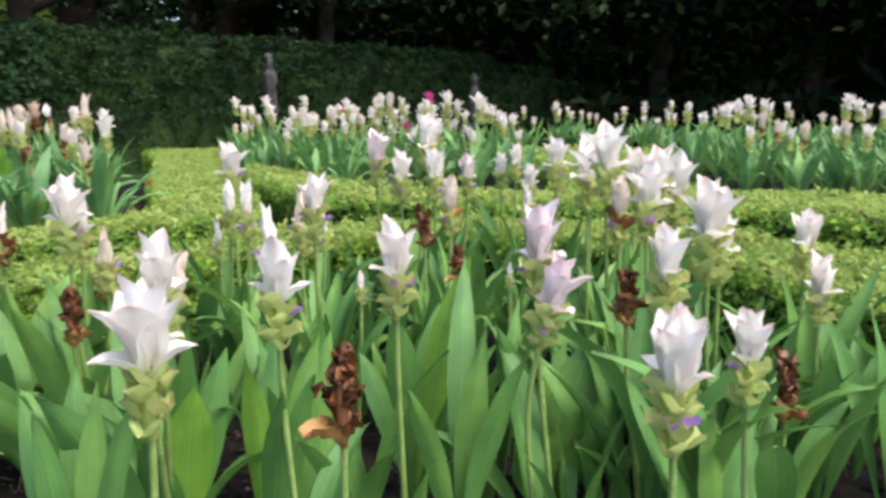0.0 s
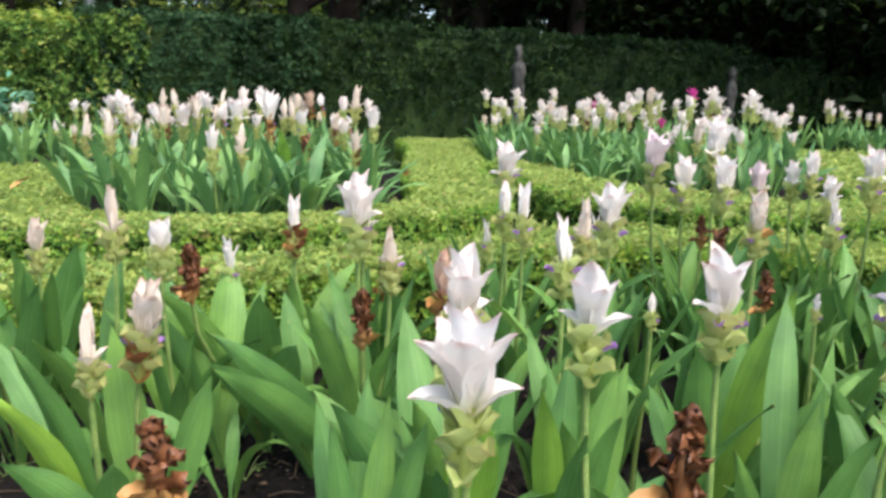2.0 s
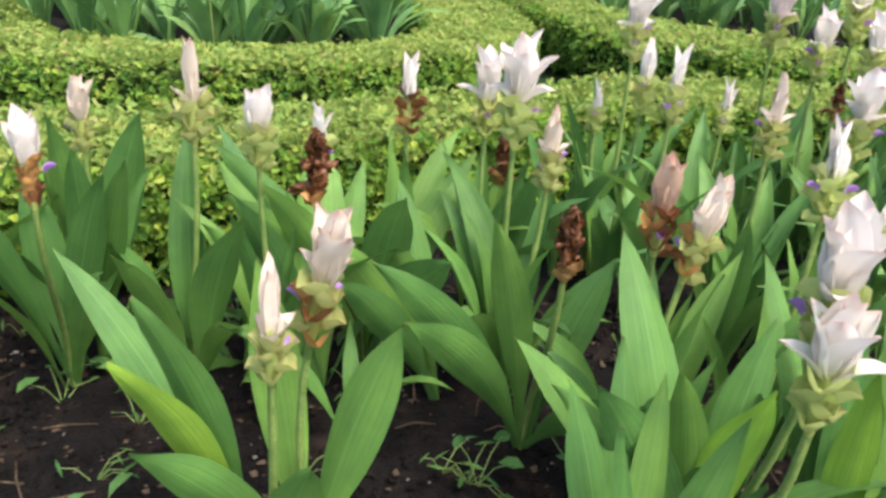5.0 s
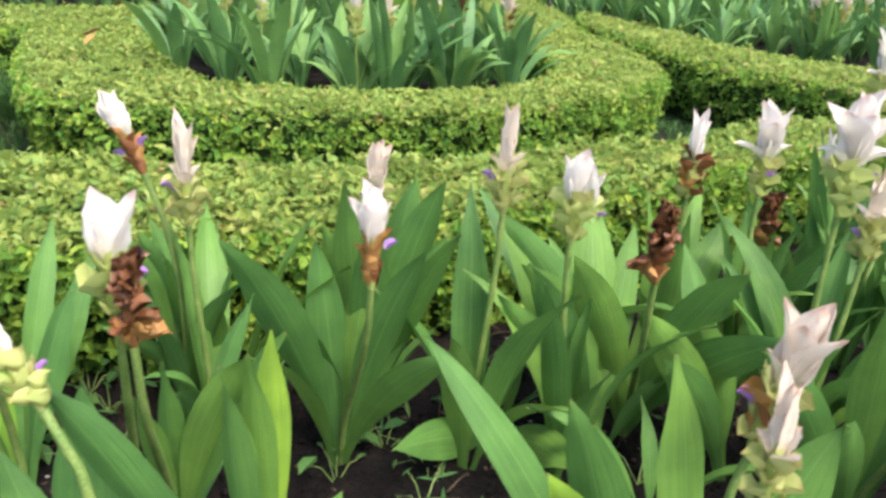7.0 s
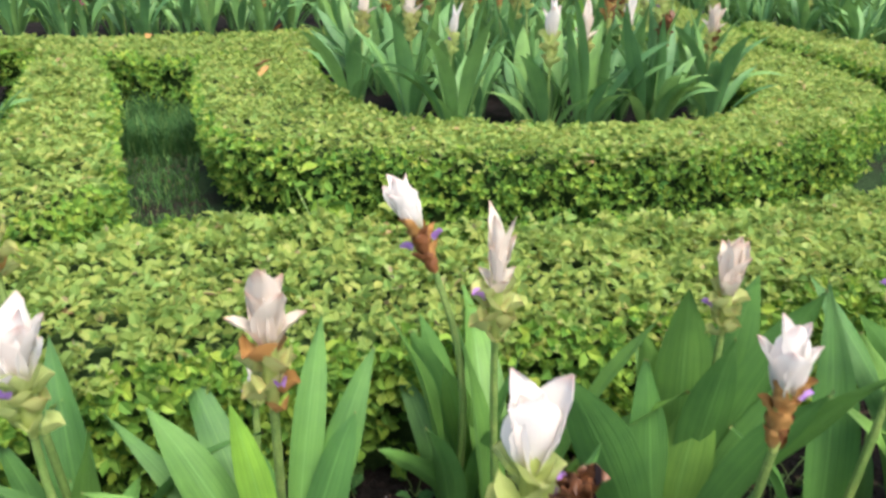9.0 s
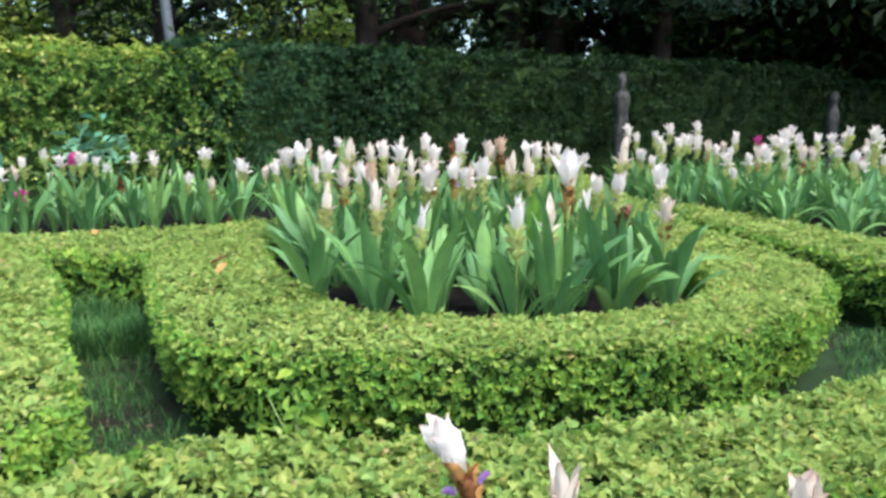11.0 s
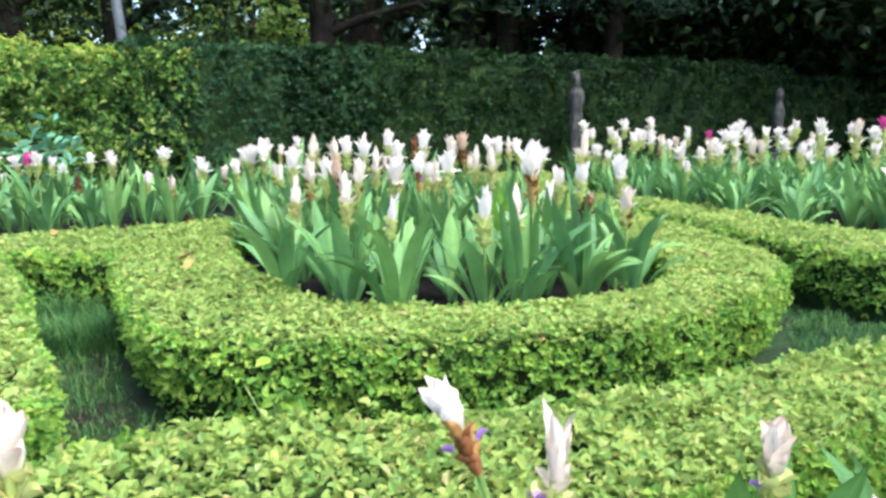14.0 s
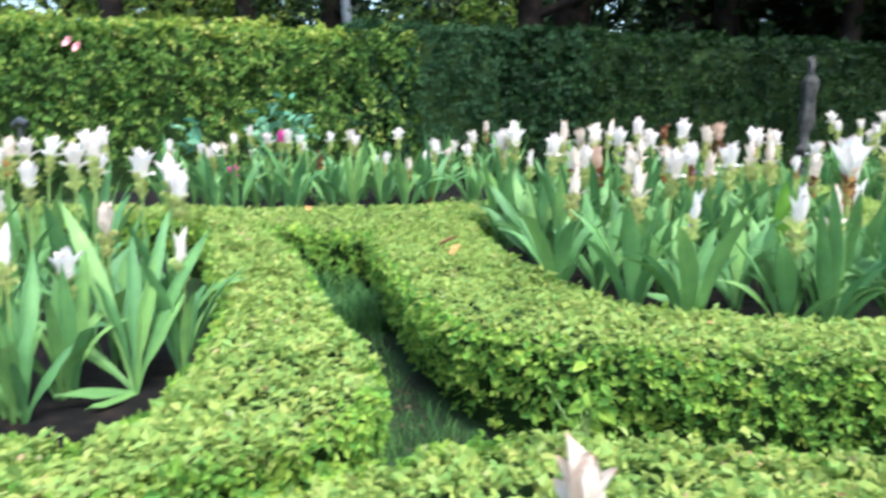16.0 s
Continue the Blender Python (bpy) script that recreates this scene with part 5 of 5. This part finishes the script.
for i, (x, y) in enumerate(scatter(NEAR_BED, 44, 8, (-2.6, 1.2), (-0.3, 2.4))):
    rr = np.random.default_rng(900 + i)
    k = int(rr.integers(4, 8))
    a0 = rr.uniform(0, 6.28, k)
    reach = rr.uniform(0.03, 0.10, k)
    c0 = np.column_stack([np.cos(a0) * reach, np.sin(a0) * reach, rr.uniform(0.01, 0.06, k)])
    v, f = leaf_cloud(c0, np.tile([0, 0, 1.0], (k, 1)), 0.04, 0.55 if i % 2 else 0.16, 0.35, rr, True)
    weed = root("weed", (float(x), float(y), 0.045), "small green weed seedling on dark soil", "weed", "weeds")
    part("foliage", mesh_np("foliage", v, f, GRASS, False), weed)
    for e in c0:
        part("stalk", mesh_np("stalk", *tube([(0, 0, -0.01), e * 0.5 + [0, 0, 0.012], e], [0.0014, 0.001, 0.0008], 5), STEM), weed)

# fallen leaves lying on the hedges
for i, (x, y, z) in enumerate([(-5.05, 5.35, 0.425), (-4.03, 3.76, 0.425), (-4.3, 5.9, 0.43), (-2.2, 5.6, 0.425), (-4.2, 3.95, 0.43), (-5.5, 4.6, 0.43)]):
    fallen = new("fallen_leaf", shape(f"leaf_dry_{i % 3}", DRY_GOLD if i % 2 else DRY, length=0.10, width=0.045, tilt=70, curl=-50 + 40 * (i % 3), cup=0.5, blunt=0.8, ragged=0.002, seed=i)[2])
    fallen.matrix_world = Matrix.Translation((x, y, z)) @ Matrix.Rotation(i * 1.7, 4, "Z")
    tagged(fallen, "curled dry brown leaf lying on the hedge", "leaf", "fallen leaves")

# a few pale blossoms open on the sunlit part of the tall hedge
for i, (ds, dz) in enumerate(((0.0, 0.0), (0.09, -0.05))):
    p = TALL_A + TALL_D * (-2.13 + ds) - TALL_N * 0.1
    blossom = root("blossom", (float(p[0]), float(p[1]), 1.71 + dz), "pale pink blossom on the sunlit hedge", "flower", "hedge blossoms")
    blossom.scale = (1.4, 1.4, 1.4)
    for j in range(6):
        sh = shape("petal_blossom", BLOSSOM, length=0.06, width=0.045, tilt=50, curl=20, cup=0.4, blunt=0.6, seed=1)
        part("petal", sh[2], blossom, "", Matrix.Rotation(radians(60), 4, "X") @ Matrix.Rotation(radians(60 * j + 20 * i), 4, "Z"))


def shrub(name, x, y, stems, high, size, mat, label, seed):
    rr = np.random.default_rng(seed)
    thing = root(name, (x, y, 0), label, "plant")
    tops = []
    for i in range(stems):
        e = np.array([rr.normal() * high * 0.3, rr.normal() * high * 0.3, high * rr.uniform(0.6, 1.0)])
        part("stem", mesh_np("stem", *tube([(0, 0, 0), e * [0.3, 0.3, 0.6], e], [0.006, 0.004, 0.002], 6), STEM), thing)
        tops.append(e)
    tops = np.array(tops)
    c0 = np.repeat(tops, 9, 0) + rr.normal(size=(stems * 9, 3)) * size * 0.8
    v, f = leaf_cloud(c0, np.tile([0, 0, 1.0], (len(c0), 1)), size, 0.5, 0.5, rr, True)
    part("foliage", mesh_np("foliage", v, f, mat, False), thing)


shrub("shrub", -7.75, 7.2, 10, 0.98, 0.15, TEAL, "bluish-green broad-leaved young shrub before the hedge", 1)
shrub("shrub", -3.02, 2.66, 4, 0.3, 0.06, HEDGE_SIDE, "bright green weed growing at the foot of the hedge", 2)

# ---- statues, pole, pipe ----
def lathe(name, prof, mat, sides=20, wob=0.0, seed=0):
    rr = np.random.default_rng(seed)
    a = np.linspace(0, 2 * np.pi, sides, endpoint=False)
    co = np.array([[(q * np.cos(t) * 0.58, q * np.sin(t) * 0.55, z) for t in a] for z, q in prof]).reshape(-1, 3)
    co += rr.normal(size=co.shape) * wob
    return mesh_np(name, co, grid_faces(len(prof), sides, True), mat)


statue = new("statue", lathe("statue", [(0, 0.22), (0.12, 0.22), (0.14, 0.16), (0.5, 0.15), (0.54, 0.2), (0.58, 0.2), (0.62, 0.12), (0.8, 0.14), (0.95, 0.19), (1.08, 0.17), (1.18, 0.12), (1.32, 0.16), (1.45, 0.2), (1.54, 0.16), (1.6, 0.065), (1.66, 0.09), (1.74, 0.11), (1.81, 0.085), (1.85, 0.0)], STONE, wob=0.013))
statue.location = (-2.96, 12.75, 0)
tagged(statue, "slim weathered grey stone statue before the tall hedge", "statue")
urn = new("statue", lathe("statue", [(0, 0.24), (0.12, 0.24), (0.15, 0.15), (0.7, 0.14), (0.75, 0.2), (0.8, 0.2), (0.85, 0.1), (1.0, 0.14), (1.2, 0.19), (1.32, 0.15), (1.4, 0.09), (1.46, 0.12), (1.56, 0.12), (1.64, 0.05), (1.66, 0.0)], STONE, wob=0.008, seed=2))
urn.location = (0.40, 15.9, 0)
tagged(urn, "squat weathered grey stone bust before the tall hedge", "statue")
co, f = tube([(0.0, 0, 0), (-0.12, 0, 2.0), (-0.4, 0, 5.0), (-0.6, 0, 7.0)], [0.075, 0.07, 0.06, 0.05], 14)
pole = root("lamp_post", (-8.55, 9.76, 0), "plain grey painted post rising behind the hedge", "post")
part("shaft", mesh_np("shaft", co, f, POLE_PAINT), pole)
part("base_plate", mesh_np("base_plate", *tube([(0, 0, 0), (0, 0, 0.03)], [0.14, 0.14], 14), POLE_PAINT), pole)
pipe = root("garden_tap", (-6.9, 3.6, 0), "dark upright water pipe with a small head", "pipe")
part("pipe", mesh_np("pipe", *tube([(0, 0, 0), (0, 0, 0.5), (0, 0, 0.95)], [0.02, 0.018, 0.018], 10), BLACK_PIPE), pipe)
part("head", mesh_np("head", *tube([(-0.06, 0, 0.96), (0, 0, 0.99), (0.07, 0, 0.97)], [0.022, 0.03, 0.02], 10), BLACK_PIPE), pipe)


# ---- woods behind the tall hedge ----
GAPS = [((-12.0, 20.2), 0.7), ((-5.4, 28.0), 0.8), ((-9.6, 27.5), 0.6), ((-21.3, 14.1), 1.6)]


def thinned(c, seed):
    """Which leaves stay where the wood opens to the sky along a few lines from the garden."""
    keep = np.ones(len(c), bool)
    garden = np.array([-1.3, 0.4])
    for far, wide in GAPS:
        d = np.array(far) - garden
        d /= np.linalg.norm(d)
        v = c[:, :2] - garden
        off = np.abs(v[:, 0] * d[1] - v[:, 1] * d[0])
        share = np.clip(1.3 * off / (wide * np.maximum(v @ d, 1.0) / 23.0), 0.06, 1) + (c[:, 2] < 2.2)
        keep &= np.random.default_rng(seed).uniform(size=len(c)) < share
    return c[keep]


def tree(x, y, high, girth, crown_low, spread, seed, leaf=TREE_LEAF, leaves=5000, size=0.16, label="old tree with a dark leafy crown"):
    r = np.random.default_rng(seed)
    thing = root("tree", (x, y, 0), label, "tree", "trees of the wood")
    bend = r.normal(size=2) * 0.4
    t = np.linspace(0, 1, 12)
    line = np.column_stack([bend[0] * t**2, bend[1] * t**2, t * high * 0.8])
    part("trunk", mesh_np("trunk", *tube(line, girth * (1 - 0.75 * t) * (1 + 0.5 * np.exp(-t * 25)), 12), BARK), thing)
    centres = []
    for i in range(9):
        h0 = crown_low + (high * 0.75 - crown_low) * (i / 9) * r.uniform(0.8, 1.1)
        a = i * 2.4 + r.uniform(-0.4, 0.4)
        reach = spread * r.uniform(0.6, 1.0)
        k = np.linspace(0, 1, 7)
        limb = np.column_stack([np.interp(h0 / (high * 0.8), t, line[:, 0]) + np.cos(a) * reach * k, np.interp(h0 / (high * 0.8), t, line[:, 1]) + np.sin(a) * reach * k, h0 + reach * (0.45 * k - 0.25 * k**2)])
        part("limb", mesh_np("limb", *tube(limb, girth * 0.35 * (1 - 0.85 * k), 7), BARK), thing)
        for q in (0.45, 0.7, 0.9, 1.0):
            centres.append(limb[int(q * 6)] + r.normal(size=3) * 0.3)
    centres = np.array(centres)
    pick = r.integers(len(centres), size=leaves)
    c = centres[pick] + r.normal(size=(leaves, 3)) * (spread * np.array([0.2, 0.2, 0.15])) * r.uniform(0.3, 1.2, (leaves, 1))
    if leaf is TREE_LEAF:
        c = thinned(c + [x, y, 0], seed) - [x, y, 0]
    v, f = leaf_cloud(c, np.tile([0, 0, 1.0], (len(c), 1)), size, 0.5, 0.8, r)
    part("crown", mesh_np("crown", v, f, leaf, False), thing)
    return thing


def wood(s, d):
    p = TALL_A + TALL_D * s + TALL_N * d
    return float(p[0]), float(p[1])


# trees that stand out, then the rest of the wood
for i, (x, y, high, girth, low, spread) in enumerate([
        (-11.6, 11.0, 10, 0.22, 2.9, 3.4), (-13.2, 9.6, 10, 0.25, 3.0, 3.2), (-7.6, 16.0, 12, 0.48, 3.0, 4.0), (-2.4, 18.0, 12, 0.16, 2.6, 3.6), (-4.6, 16.4, 12, 0.3, 2.8, 4.0)]):
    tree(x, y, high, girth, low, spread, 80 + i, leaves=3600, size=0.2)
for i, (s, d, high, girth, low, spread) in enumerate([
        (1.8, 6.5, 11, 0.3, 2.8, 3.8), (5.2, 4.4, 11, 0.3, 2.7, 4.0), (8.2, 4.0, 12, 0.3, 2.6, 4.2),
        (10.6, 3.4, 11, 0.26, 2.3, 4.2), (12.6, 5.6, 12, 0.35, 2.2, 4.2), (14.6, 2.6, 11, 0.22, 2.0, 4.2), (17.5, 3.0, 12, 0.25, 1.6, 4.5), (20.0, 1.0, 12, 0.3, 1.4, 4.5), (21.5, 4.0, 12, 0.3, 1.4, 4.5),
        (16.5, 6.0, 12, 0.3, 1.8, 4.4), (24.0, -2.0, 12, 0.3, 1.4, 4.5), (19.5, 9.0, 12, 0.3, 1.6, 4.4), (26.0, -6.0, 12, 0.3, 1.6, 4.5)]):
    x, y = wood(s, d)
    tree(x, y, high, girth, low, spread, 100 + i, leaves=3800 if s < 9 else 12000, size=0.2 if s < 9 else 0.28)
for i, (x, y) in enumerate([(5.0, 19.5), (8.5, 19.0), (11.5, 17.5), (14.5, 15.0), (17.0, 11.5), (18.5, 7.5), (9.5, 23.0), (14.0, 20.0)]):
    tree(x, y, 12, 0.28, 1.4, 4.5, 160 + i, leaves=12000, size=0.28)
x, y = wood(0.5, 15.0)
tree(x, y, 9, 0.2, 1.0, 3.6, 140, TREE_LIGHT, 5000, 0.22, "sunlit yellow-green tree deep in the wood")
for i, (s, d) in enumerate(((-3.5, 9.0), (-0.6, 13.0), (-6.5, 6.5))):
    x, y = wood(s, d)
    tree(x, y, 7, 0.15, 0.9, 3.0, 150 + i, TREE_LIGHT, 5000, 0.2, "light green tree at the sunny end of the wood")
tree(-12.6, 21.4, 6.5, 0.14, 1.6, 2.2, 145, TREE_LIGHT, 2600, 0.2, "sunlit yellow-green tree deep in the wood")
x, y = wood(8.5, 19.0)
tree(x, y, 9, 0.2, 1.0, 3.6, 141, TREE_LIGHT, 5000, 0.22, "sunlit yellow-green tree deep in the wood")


def frond_tree(x, y, seed):
    """A tree whose bluish fronds hang from spreading boughs."""
    r = np.random.default_rng(seed)
    thing = root("tree", (x, y, 0), "tall tree with hanging bluish-green fronds", "tree", "trees of the wood")
    part("trunk", mesh_np("trunk", *tube([(0, 0, 0), (0.05, 0, 3), (0, 0.1, 7), (0.1, 0, 10)], [0.2, 0.16, 0.11, 0.04], 12), BARK), thing)
    spots = []
    for i in range(16):
        a = radians(200 + 140 * (i % 8) / 7) + r.uniform(-0.1, 0.1)
        h = 3.5 + 1.1 * (i // 8) + r.uniform(-0.2, 0.4)
        reach = r.uniform(2.0, 3.0)
        k = np.linspace(0, 1, 8)
        limb = np.column_stack([np.cos(a) * reach * k, np.sin(a) * reach * k, h + 0.5 * k - 0.6 * k**2])
        part("limb", mesh_np("limb", *tube(limb, 0.05 * (1 - 0.85 * k), 6), BARK), thing)
        for j in range(26):
            p = limb[int(r.integers(3, 8))] + r.normal(size=3) * [0.18, 0.18, 0.05]
            side = r.normal(size=2) * 0.25
            for q in np.linspace(0, 1, 9):
                spots.append(p + [side[0] * q, side[1] * q, -0.45 * q**1.5])
    spots = np.repeat(np.array(spots), 2, 0) + r.normal(size=(len(spots) * 2, 3)) * 0.02
    v, f = leaf_cloud(spots, r.normal(size=spots.shape), 0.13, 0.2, 0.6, r)
    part("fronds", mesh_np("fronds", v, f, NEEDLE, False), thing)


frond_tree(-2.6, 16.0, 5)

# undergrowth and far woods
cs = []
for s in np.arange(-16, 32, 0.6):
    for d, tall_most in ((9.0, 3.0), (14.0, 5.0), (19.0, 7.0), (25.0, 9.0)):
        x, y = wood(s + r.uniform(-0.3, 0.3), d + r.uniform(-1.5, 1.5))
        top = r.uniform(0.5, 1.0) * tall_most
        k = int((36 + 18 * top) * (0.78 if s < 9 else 2.0))
        cs.append(np.column_stack([x + r.normal(size=k) * 0.7, y + r.normal(size=k) * 0.7, r.uniform(0, top, k)]))
for q in smooth_line([(3.0, 19.5), (9.0, 18.5), (14.0, 14.5), (17.5, 9.0), (18.5, 3.0)], 60):
    for back in (0.0, 1.5, 3.0, 5.0):
        top = 1.2 + back * r.uniform(0.8, 1.6)
        k = int(60 + 40 * top)
        cs.append(np.column_stack([q[0] + back * 0.6 + r.normal(size=k) * 0.6, q[1] + back * 0.8 + r.normal(size=k) * 0.6, r.uniform(0, top, k)]))
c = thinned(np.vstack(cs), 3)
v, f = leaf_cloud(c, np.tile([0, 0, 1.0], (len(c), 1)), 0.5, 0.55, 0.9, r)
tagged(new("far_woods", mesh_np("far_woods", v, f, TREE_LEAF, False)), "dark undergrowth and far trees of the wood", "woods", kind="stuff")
